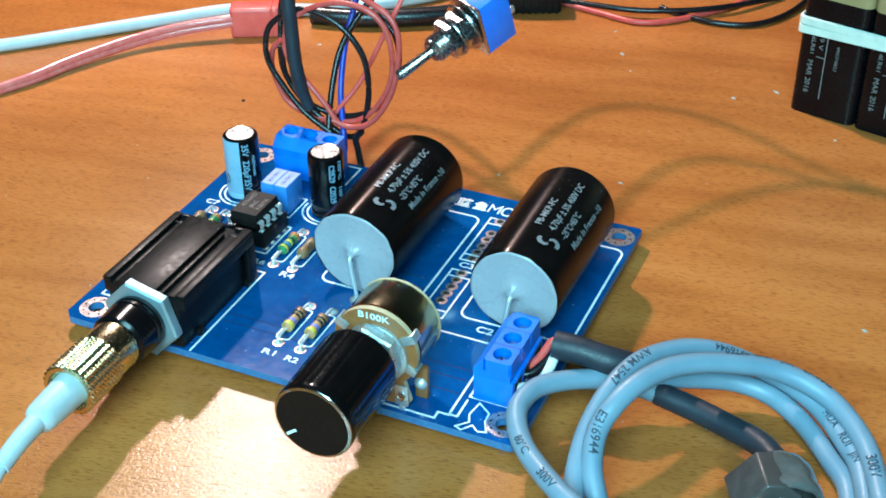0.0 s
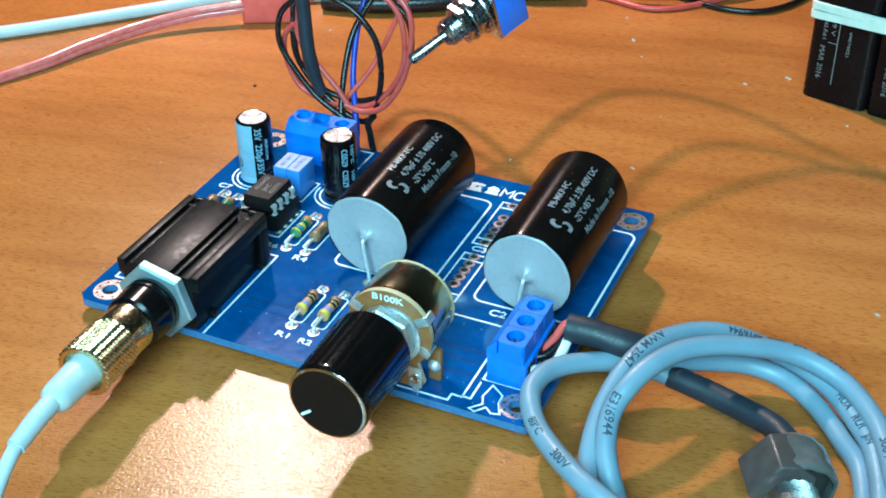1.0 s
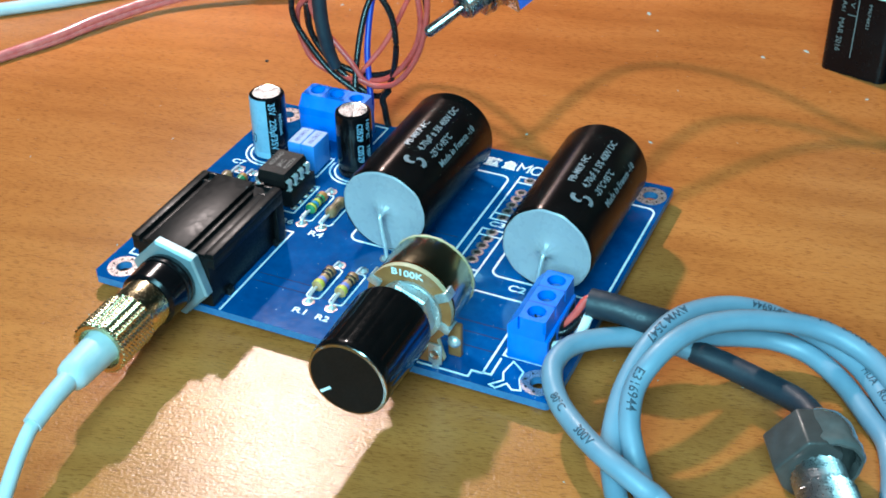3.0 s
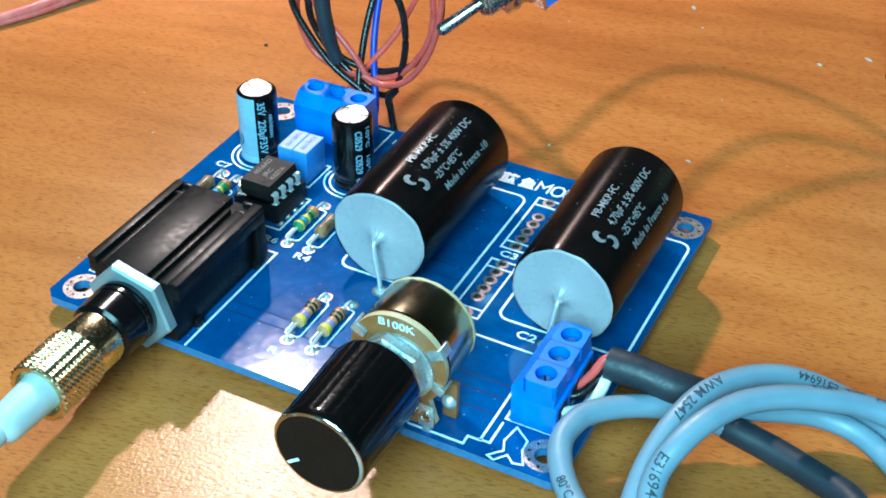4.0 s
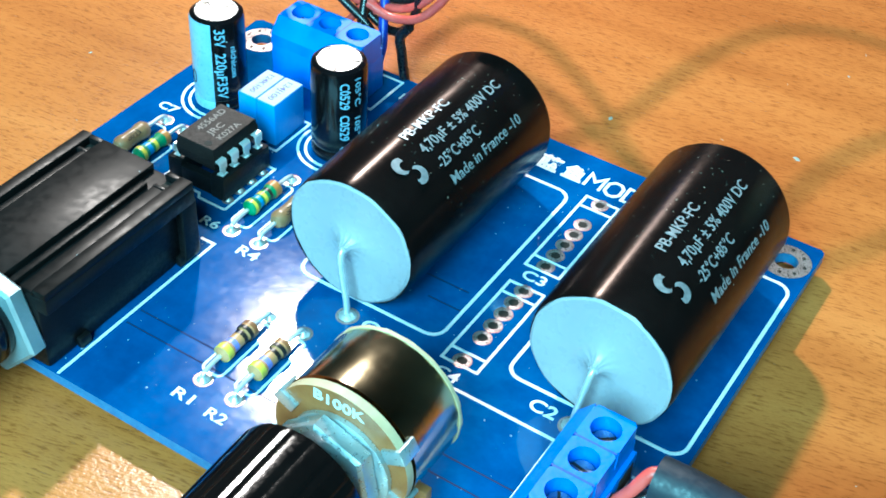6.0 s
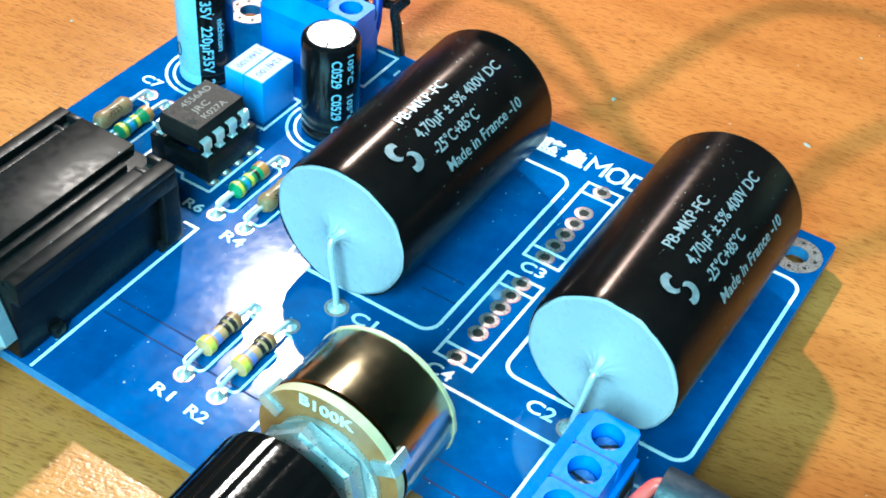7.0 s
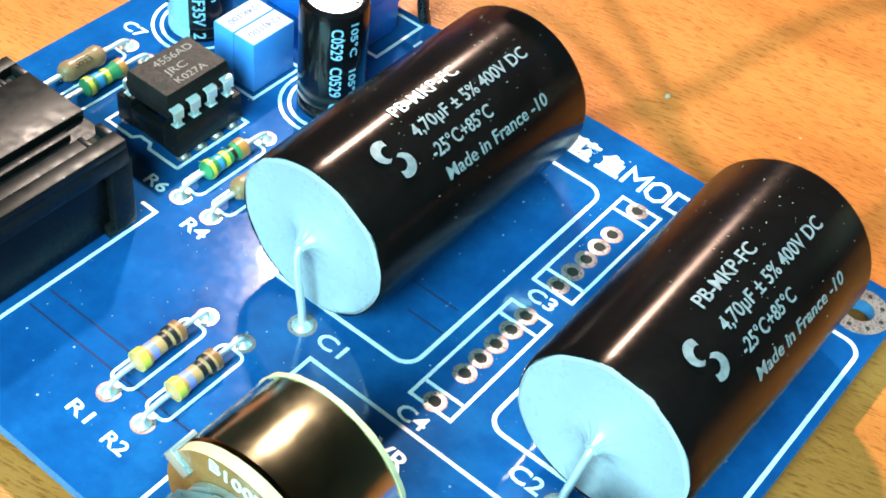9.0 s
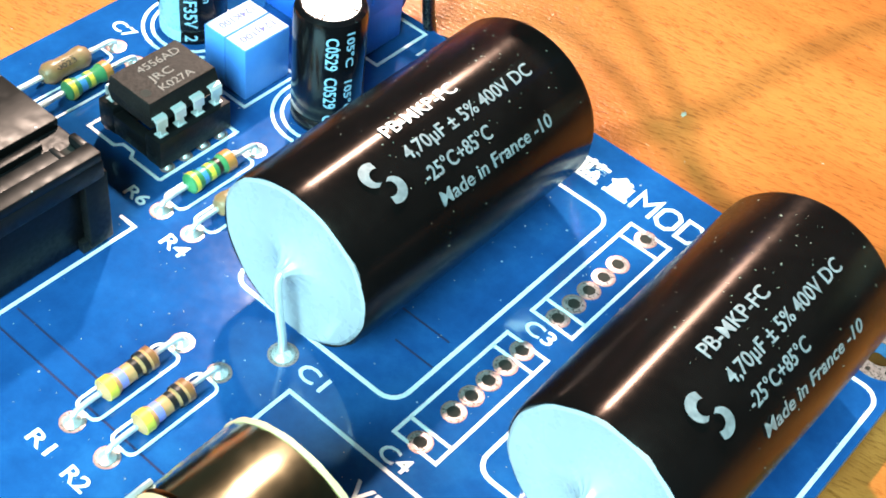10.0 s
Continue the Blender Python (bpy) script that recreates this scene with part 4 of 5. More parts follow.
# ---- small board components ----
def electrolytic(cx, cy, h, stripe_at, vent, texts, label):
    R = 4.0
    t = thing("electrolytic_capacitor", (cx, cy, 0), label, "capacitor", "upright electrolytic capacitors")
    bm = B()
    lathe(bm, (cx, cy, 0.15), (0, 0, 1), [(0, R - 0.5), (0, R - 0.2), (0.3, R), (1.2, R), (1.7, R - 0.22), (2.2, R), (h - 1.0, R), (h - 0.45, R - 0.15), (h - 0.1, R - 0.6), (h - 0.15, R - 0.85)], 56)
    sl = part("sleeve", bm, M_WRAP, t, "glossy black sleeve")
    # a pale stripe down one side
    bm = B()
    pr = [(0.35, R), (1.2, R), (1.7, R - 0.22), (2.2, R), (h - 1.0, R), (h - 0.5, R - 0.15)]
    cols = []
    for i in range(13):
        a = radians(stripe_at - 53 + 106 * i / 12)
        cols.append([bm.verts.new((cx + (r + 0.04) * math.cos(a), cy + (r + 0.04) * math.sin(a), 0.15 + z)) for z, r in pr])
    for p, q in zip(cols, cols[1:]):
        for i in range(len(pr) - 1):
            bm.faces.new((p[i], q[i], q[i + 1], p[i + 1]))
    st = part("stripe", bm, M_STRIPE, t, "pale blue polarity stripe")
    bm = B()
    pts = []
    for k in range(21):
        a = 2 * math.pi * k / 20
        aa = radians(stripe_at) + 0.55 * math.cos(a) / R
        pts.append((cx + (R + 0.08) * math.cos(aa), cy + (R + 0.08) * math.sin(aa), 5.4 + 1.1 * math.sin(a)))
    tube(bm, pts, 0.07, 6, raw=True)
    part("minus_mark", bm, M_WRAP, st, "small black oval mark")
    bm = B()
    lathe(bm, (cx, cy, 0.15), (0, 0, 1), [(h - 0.35, R - 0.7), (h - 0.2, R - 0.85), (h - 0.22, R - 1.0), (h - 0.5, R - 1.1)], 40)
    top = part("vent_rim", bm, M_ALU, t, "bare aluminium rim")
    # the pressure vent: four fields between scored lines, bulged and tilted by turns
    for k in range(4):
        bm = B()
        c = bm.verts.new((cx, cy, h - 0.12))
        rise = (0.03, -0.10)[k % 2]
        edge = [bm.verts.new((cx + (R - 1.0) * math.cos(q), cy + (R - 1.0) * math.sin(q), h - 0.1 + rise)) for q in (radians(vent + 90 * k + 2 + 86 * i / 8) for i in range(9))]
        for p, q in zip(edge, edge[1:]):
            bm.faces.new((c, p, q))
        part("vent_field", bm, M_ALU, top, smooth=False)
    for s, size, a0, z0, width in texts:
        def place(u, v, w):
            # the line runs downwards; letter tops point round the sleeve
            a = radians(a0) + v / R
            return Vector((cx + (R + 0.03 + w * 0.5) * math.cos(a), cy + (R + 0.03 + w * 0.5) * math.sin(a), z0 - u))
        bm = B()
        letters(bm, s, size, place, 0.06, width, 0.015)
        part("print", bm, M_STRIPE, sl, "pale printed rating", smooth=False)
    return t


electrolytic(8.9, 54.6, 15.6, 243, 70, (("35V  220\u00b5F35V  2", 2.1, 304, 14.6, 13.8), ("nichicon", 1.3, 336, 11.4, 5.2)), "black upright electrolytic capacitor with wide pale blue stripe")
electrolytic(30.4, 55.0, 15.6, 90, 25, (("C0529  C0529  C0", 1.9, 308, 14.0, 12.6), ("105\u00b0C   105\u00b0C", 1.3, 340, 14.4, 11.0)), "black upright electrolytic capacitor with pale lettering and crossed top")


def box_capacitor():
    x0, x1, y0, y1, h = 16.3, 22.9, 49.7, 56.6, 7.2
    t = thing("box_film_capacitor", (19.6, 53, 0), "light blue pair of box film capacitors with printed tops", "capacitor")
    xm = (x0 + x1) / 2
    for a, b, s in ((x0, xm - 0.03, "124K100"), (xm + 0.03, x1, "124J100")):
        bm = B()
        box(bm, a, b, y0, y1, 0.15, h, 0.15)
        c = part("case", bm, M_FILMBLUE, t, "light blue plastic case")
        bm = B()
        box(bm, a + 0.12, b - 0.12, y0 + 0.12, y1 - 0.12, h - 0.02, h + 0.03)
        part("top_label", bm, M_FILMTOP, c, "pale printed top")
        bm = B()
        letters(bm, s, 1.35, lambda u, v, w, e=(a + b) / 2: Vector((e - 0.5 + v, y1 - 0.9 - u, h + 0.03 + w)), 0.03, 5.0, 0.005)
        part("print", bm, M_INK, c, "dark blue printed code", smooth=False)


M_INK = material("violet_ink", (0.05, 0.06, 0.28), 0.5)
box_capacitor()


def chip():
    x0, x1, y0, y1 = 15.5, 25.4, 35.2, 45.2
    cx, cy = (x0 + x1) / 2, (y0 + y1) / 2
    s = thing("chip_socket", (cx, cy, 0), "black eight-pin chip socket on the board", "chip socket")
    for a, b in ((x0, x0 + 2.4), (x1 - 2.4, x1)):
        bm = B()
        box(bm, a, b, y0, y1, 0.6, 4.3, 0.15)
        part("socket_rail", bm, M_BLACK, s)
    for y in (y0, cy - 0.8, y1 - 1.4):
        bm = B()
        box(bm, x0 + 2.2, x1 - 2.2, y + 0.05, y + 1.35, 0.7, 3.4, 0.12)
        part("cross_bar", bm, M_BLACK, s)
    for k in range(4):
        for x in (x0 + 1.1, x1 - 1.1):
            y = cy - 3.81 + 2.54 * k
            bm = B()
            box(bm, x - 0.5, x + 0.5, y - 0.6, y + 0.6, 4.28, 4.4, 0.05)
            part("contact", bm, M_LEAD, s)
            bm = B()
            box(bm, x - 0.25, x + 0.25, y - 0.25, y + 0.25, 0.05, 0.7)
            part("socket_leg", bm, M_LEAD, s)
    t = thing("integrated_circuit", (cx, cy, 4.4), "dark eight-pin chip with printed lettering in its socket", "chip")
    bm = B()
    w, l = 3.35, 4.75
    rings = []
    for z, k in ((5.0, 0.94), (6.5, 1.0), (8.2, 0.93), (8.3, 0.91)):
        rings.append([bm.verts.new((cx + sx * w * k, cy + sy * (l - w + w * k), z)) for sx, sy in ((-1, -1), (1, -1), (1, 1), (-1, 1))])
    for p, q in zip(rings, rings[1:]):
        for i in range(4):
            bm.faces.new((p[i], p[(i + 1) % 4], q[(i + 1) % 4], q[i]))
    bm.faces.new(rings[0][::-1])
    bm.faces.new(rings[-1])
    bd = part("package", bm, M_IC, t, "dark resin package", smooth=False)
    for k in range(4):
        for sx in (-1, 1):
            y = cy - 3.81 + 2.54 * k
            bm = B()
            o = [(w - 0.1, 6.6), (w + 0.55, 6.6), (w + 0.8, 6.3), (w + 0.85, 4.2)]
            for (a, za), (b, zb), hw in ((o[0], o[1], 0.75), (o[1], o[2], 0.75), (o[2], (w + 0.83, 5.2), 0.7), ((w + 0.83, 5.2), o[3], 0.32)):
                vs = [bm.verts.new((cx + sx * p, y + q, z)) for p, z in ((a, za), (b, zb)) for q in (-hw, hw)]
                vt = [bm.verts.new((cx + sx * (p - 0.18), y + q, z - 0.16)) for p, z in ((a, za), (b, zb)) for q in (-hw, hw)]
                bm.faces.new((vs[0], vs[1], vs[3], vs[2]))
                bm.faces.new((vt[0], vt[2], vt[3], vt[1]))
                for i, j in ((0, 1), (1, 3), (3, 2), (2, 0)):
                    bm.faces.new((vs[i], vt[i], vt[j], vs[j]))
            part("pin", bm, M_LEAD, t, "tinned pin", smooth=False)
    bm = B()
    lathe(bm, (cx + 1.5, cy - 3.6, 8.27), (0, 0, 1), [(0.045, 0.62), (0.06, 0.55), (0.045, 0.45), (0.04, 0)], 20)
    part("dimple", bm, M_HOLE, bd, "round pin-one dimple")
    for s_, off, size, width in (("4556AD", -1.7, 1.5, 5.6), ("JRC", 0.2, 1.5, 3.0), ("K027A", 1.9, 1.4, 4.4)):
        bm = B()
        letters(bm, s_, size, lambda u, v, w_, o=off: Vector((cx + o + 0.5 - v, cy - 2.0 + u, 8.3 + w_)), 0.03, width, 0.0)
        part("print", bm, M_CHIPINK, bd, "grey printed code", smooth=False)


M_CHIPINK = material("grey_chip_print", (0.10, 0.09, 0.085), 0.5)
chip()


def resistor(x, y0, y1, body, bands, label, hgt=1.25):
    t = thing("resistor", (x, (y0 + y1) / 2, 0), label, "resistor", "small resistors")
    c = (y0 + y1) / 2
    L, r = 6.4, 1.15
    bm = B()
    lathe(bm, (x, c - L / 2, hgt), (0, 1, 0), [(0, 0.3), (0.1, 0.7), (0.4, r * 0.98), (0.9, r), (1.5, r * 0.98), (1.9, r * 0.82), (L - 1.9, r * 0.82), (L - 1.5, r * 0.98), (L - 0.9, r), (L - 0.4, r * 0.98), (L - 0.1, 0.7), (L, 0.3)], 20)
    part("body", bm, body, t)
    for k, (p, col, wd) in enumerate(bands):
        rr = r if p < 1.7 or p > L - 1.7 else r * 0.82
        bm = B()
        lathe(bm, (x, c - L / 2 + p - wd / 2, hgt), (0, 1, 0), [(0, rr - 0.05), (0, rr + 0.035), (wd, rr + 0.035), (wd, rr - 0.05)], 20)
        part("colour_band", bm, BANDS[col], t, col + " band")
    for a, b in ((c - L / 2 + 0.1, y0), (c + L / 2 - 0.1, y1)):
        d = 1 if b > a else -1
        bm = B()
        tube(bm, [(x, a, hgt), (x, a + (b - a) * 0.5, hgt), (x, b - 0.35 * d, hgt - 0.25), (x, b, 0.5), (x, b, -0.3)], 0.3, 8, 5)
        part("lead", bm, M_LEAD, t)


for x, y0, y1 in ((44.0, 8.6, 21.5), (49.1, 8.3, 21.6)):
    resistor(x, y0, y1, M_TAN, ((0.85, "yellow", 0.95), (2.2, "violet", 0.8), (3.9, "black", 0.6), (4.8, "black", 0.55), (5.7, "brown", 0.6)), "tan resistor with yellow, violet and black bands")
resistor(29.5, 31.6, 45.0, M_GREENRES, ((0.85, "yellow", 0.5), (2.0, "blue", 0.8), (3.1, "yellow", 0.6), (4.2, "black", 0.5), (5.6, "orange", 1.1)), "green resistor with yellow, blue and orange bands")
resistor(9.6, 31.5, 45.0, M_GREENRES, ((0.85, "yellow", 0.6), (2.2, "blue", 0.8), (3.4, "yellow", 0.6), (5.6, "orange", 0.9)), "green resistor with yellow and blue bands beside the chip")


def axial_capacitor(x, y0, y1, label, code):
    t = thing("axial_capacitor", (x, (y0 + y1) / 2, 0), label, "capacitor")
    c = (y0 + y1) / 2
    bm = B()
    lathe(bm, (x, c - 3.2, 1.2), (0, 1, 0), [(0, 0.3), (0.2, 0.9), (0.8, 1.3), (1.6, 1.3), (2.2, 1.15), (4.2, 1.15), (4.8, 1.3), (5.6, 1.3), (6.2, 0.9), (6.4, 0.3)], 22)
    part("body", bm, M_AXIAL, t, "tan lacquered body")
    for s, v0 in zip(code, (-0.1, -0.95)):
        bm = B()
        letters(bm, s, 0.95, lambda u, v, w: Vector((x - 0.2 - (v0 + v) * 0.9 + 0.5, c - 1.7 + u, 2.36 + w * 0.5 - 0.35 * abs((v0 + v)))), 0.05, 2.6, 0.01)
        part("print", bm, M_HOLE, t, "dark printed code", smooth=False)
    for a, b in ((c - 3.1, y0), (c + 3.1, y1)):
        d = 1 if b > a else -1
        bm = B()
        tube(bm, [(x, a, 1.2), (x, b - 1.2 * d, 1.2), (x, b - 0.3 * d, 0.9), (x, b, 0.4), (x, b, -0.3)], 0.3, 8, 5)
        part("lead", bm, M_LEAD, t)


axial_capacitor(5.9, 31.0, 45.3, "tan axial capacitor with a dark printed code", ("KCK", "0023"))
axial_capacitor(34.1, 31.7, 45.0, "tan axial capacitor under the black film capacitor", ("KCK", "0023"))


# ---- wires, cables and the things behind the board ----
def lone_tube(name, pts, r, mat, parent=None, label="", n=8, seg=12, **more):
    bm = B()
    tube(bm, pts, r, seg, n, **more)
    return part(name, bm, mat, parent, label)


def ink(parent, path, part_way, text, size, lean, r):
    """Small printing that follows a cable from a share of its length on; lean is the angle from the top towards its side."""
    P = smooth_path(path, 10)
    run = [0.0]
    for a, b in zip(P, P[1:]):
        run.append(run[-1] + (b - a).length)

    def place(u, v, w):
        s = part_way * run[-1] + u
        i = max(0, min(len(P) - 2, next((k for k in range(len(run) - 1) if run[k + 1] >= s), len(P) - 2)))
        k = (s - run[i]) / max(1e-6, run[i + 1] - run[i])
        p = P[i].lerp(P[i + 1], k)
        d = (P[i + 1] - P[i]).normalized()
        side = d.cross(Vector((0, 0, 1))).normalized()
        up = side.cross(d)
        a = radians(lean) - (v - size * 0.35) / r
        return p + (side * math.sin(a) + up * math.cos(a)) * (r + 0.14 + w * 0.4)
    bm = B()
    letters(bm, text, size * 1.15, place, 0.04, None, 0.01)
    part("print", bm, M_CABLEINK, parent, "small dark printing", smooth=False)


def audio_cable():
    t = thing("audio_cable", (125, 10, -ZB), "blue-grey round cable coiled beside the board with dark printing", "cable")
    r = 1.9
    first = [(111.5, 20.2, 5.8), (117.2, 23.3, 4), (123.7, 27.8, 2.5), (129.6, 30.5, 1.5), (136.1, 30.4, 0.5), (142.7, 26.5, -0.5), (148.6, 19.9, -1.2), (153.5, 13.1, -1.8), (155.5, -2, -1.8), (150, -16, -1.8), (134, -25, -1.8), (119, -24, -1.2)]
    second = [(119, -24, -1.2), (114, -15, 0), (111.3, -9, 1.5), (110.2, -4.2, 3.5), (109.7, 1.1, 5.5), (110.1, 6.1, 7.5), (111.3, 11.3, 9.5), (113.3, 17.3, 10.4), (116.4, 23.2, 9.7), (120.8, 28.2, 8.5), (126.1, 31.1, 7), (132.5, 32.2, 5), (138.5, 31.7, 3.5), (145, 28.5, 2.2), (150.7, 22.1, 1.5), (155, 15.1, 1), (158, 0, 0.6), (154, -18, 0), (138, -30, -0.6), (124, -24, -1.8)]
    third = [(124, -24, -1.8), (117.7, -11.5, -1), (114.9, -8, 2), (112.7, -4.1, 5), (112, 0.6, 8), (113.5, 4.9, 11), (116, 10.2, 12.5), (119.6, 16.1, 12.5), (124.4, 21.1, 11.5), (129.8, 25.1, 10), (135.9, 28.7, 8), (142.7, 29.3, 6), (148.7, 26.7, 4.5), (154.6, 19.5, 3.5), (158.7, 8.7, 3), (162, -4, 3), (158, -24, 2.6), (142, -34, 1.6), (131, -25, 1.4)]
    fourth = [(131, -25, 1.4), (122.8, -17.7, 2.0), (119.2, -17.1, 3.8), (114.8, -15.8, 5.0), (109.9, -12.9, 5.0), (104.6, -8.4, 4.5), (100.4, -4.3, 4.5), (97.5, 0.0, 5.0), (96.3, 4.4, 5.5), (97.5, 9.8, 5.5), (101.6, 14.5, 5.0), (106.9, 18.3, 4.0), (112.8, 20.7, 2.6), (118.0, 21.0, 1.9)]
    turns = [lone_tube("cable_turn", p, r, M_CABLE, t, n=8, seg=16) for p in (first, second, third, fourth)]
    lone_tube("heat_shrink", [(97.2, 19.8, 8.0), (102.5, 20.0, 8.0), (107.5, 20.3, 7.2), (112.3, 22.2, 5.6)], 2.6, M_SHRINK, t, "dark heat-shrink sleeve", seg=18, radius=lambda s: 2.7 + 0.06 * math.sin(s * 9 + 1) + 0.02 * math.sin(s * 41))
    lone_tube("heat_shrink", [(117.0, 21.3, 1.9), (124.9, 19.6, 1.7), (131.7, 17.2, 1.9), (137.2, 14.6, 2.4), (141.8, 10.0, 2.8)], 2.25, M_SHRINK, t, "navy heat-shrink sleeve", seg=18)
    lone_tube("core", [(98.0, 20.2, 8.8), (96.6, 19.6, 8.6), (95.3, 18.4, 6.2), (93.6, 17.6, 3.6), (92.6, 17.6, 3.4)], 0.75, M_RED, t, "red insulated core")
    lone_tube("core", [(98.6, 19.1, 6.8), (97.8, 18.2, 6.4), (97.5, 16.4, 5), (96.8, 14.3, 3.6), (95.2, 12.6, 3), (93.1, 10.8, 3)], 0.95, M_WHITECORE, t, "white insulated core")
    lone_tube("core", [(98.0, 19.8, 6.4), (96.4, 18.6, 5.2), (94.6, 15.6, 3.8), (92.8, 14.4, 3.4)], 0.75, M_BLACKWIRE, t, "black insulated core")
    back = [list(reversed(p)) for p in (first, second, third, fourth)]
    for k, p, share, text, size, lean in ((3, back[3], 0.50, "80\u00b0C", 1.7, 30), (3, back[3], 0.615, "300V", 1.9, 32), (2, back[2], 0.805, "E316944", 2.0, -5), (2, third, 0.35, "HUA   RUI   JIN   2AWG", 1.7, -24),
                                          (1, back[1], 0.717, "AWM 2547", 1.9, -10), (1, back[1], 0.575, "RU  E316944", 1.7, -25), (2, third, 0.56, "300V", 2.2, 20), (1, second, 0.51, "HUA   RUI   JIN", 1.7, 26)):
        ink(turns[k], p, share, text, size, lean, r)


audio_cable()


def connector():
    t = thing("cable_connector", (142, 2, -ZB), "grey cable connector with knurled nickel nut in clear film", "connector")
    o, c, d = Vector((133.5, 3.5, 0)), Vector((0.9, 0.44, 0)).normalized(), Vector((0.44, -0.9, 0)).normalized()
    at = lambda side, along, z: o + c * side + d * along + Vector((0, 0, z))
    # a block lying on one of its long edges
    section = [(0, 3.0), (4.9, 8.7), (8.0, 8.5), (11.0, 6.0), (11.0, -3.4), (9.6, -3.68), (4.6, -3.68), (2.0, -1.4)]
    bm = B()
    ends = [[bm.verts.new(at(u, k, z)) for u, z in section] for k in (0.0, 8.4)]
    bm.faces.new(ends[0])
    bm.faces.new(list(reversed(ends[1])))
    for i in range(len(section)):
        q = (i + 1) % len(section)
        bm.faces.new((ends[0][i], ends[1][i], ends[1][q], ends[0][q]))
    bmesh.ops.recalc_face_normals(bm, faces=bm.faces[:])
    bmesh.ops.bevel(bm, geom=bm.edges[:], offset=0.45, segments=3, profile=0.5, affect="EDGES")
    part("housing", bm, M_GREYHOUSE, t, "dark grey plastic housing")
    bm = B()
    lathe(bm, at(9.2, -2.2, 2.7), d, [(0, 0), (0.15, 2.0), (0.6, 3.8), (1.4, 5.0), (2.8, 5.9), (4.6, 6.2), (6.4, 6.1), (7.6, 5.9), (8.8, 6.1), (9.8, 6.0), (10.4, 5.5), (10.3, 5.0), (8.6, 4.8)], 48, wob=lambda i, u: 0.16 * math.sin(i * 0.524 + u * 0.6) + 0.07 * math.sin(i * 1.309 - u * 1.3))
    part("film", bm, M_FILM, t, "wrinkled clear shrink film")
    bm = B()
    n, rows, L, r = 26, 7, 4.4, 4.3
    step = L / (2 * rows)
    base = at(7.4, 8.3, 1.5)
    lathe(bm, base, d, [(0, 3), (0, r)] + [(0.2 + step * k, r) for k in range(2 * rows + 1)] + [(L + 0.5, r - 0.3), (L + 0.5, 3)], 36, wob=lambda i, u: (0.26 if (i + round((u - 0.2) / step)) % 2 else -0.26) if 0.1 < u < L + 0.3 else 0)
    part("knurled_ring", bm, M_NICKEL, t, "knurled nickel ring", smooth=False)
    bm = B()
    L2, r2, rows2 = 8.0, 4.9, 10
    st2 = L2 / (2 * rows2)
    lathe(bm, base + d * 4.9, d, [(0, 3), (0, r2 - 0.3)] + [(0.2 + st2 * k, r2) for k in range(2 * rows2 + 1)] + [(L2 + 0.5, r2 - 0.3), (L2 + 0.5, 2)], 44, wob=lambda i, u: (0.27 if (i + round((u - 0.2) / st2)) % 2 else -0.27) if 0.1 < u < L2 + 0.3 else 0)
    part("knurled_nut", bm, M_NICKEL, t, "knurled nickel nut", smooth=False)


M_GREYHOUSE = grained("dark_grey_housing", (0.046, 0.036, 0.034), (0.070, 0.056, 0.053), 260, (0.32, 0.5), 0.2, Coat_Weight=0.3)
M_FILM = grained("smoky_clear_film", (0.07, 0.062, 0.06), (0.14, 0.125, 0.12), 200, (0.06, 0.16), 0.6, Coat_Weight=1.0, Coat_Roughness=0.05)
connector()


STRAP = [(10.3, 77.0, 45.0), (11.2, 76.0, 38.6), (11.8, 75.5, 31.1), (12.4, 75.0, 24.4), (13.6, 75.0, 17.8), (15.1, 75.5, 12.9)]


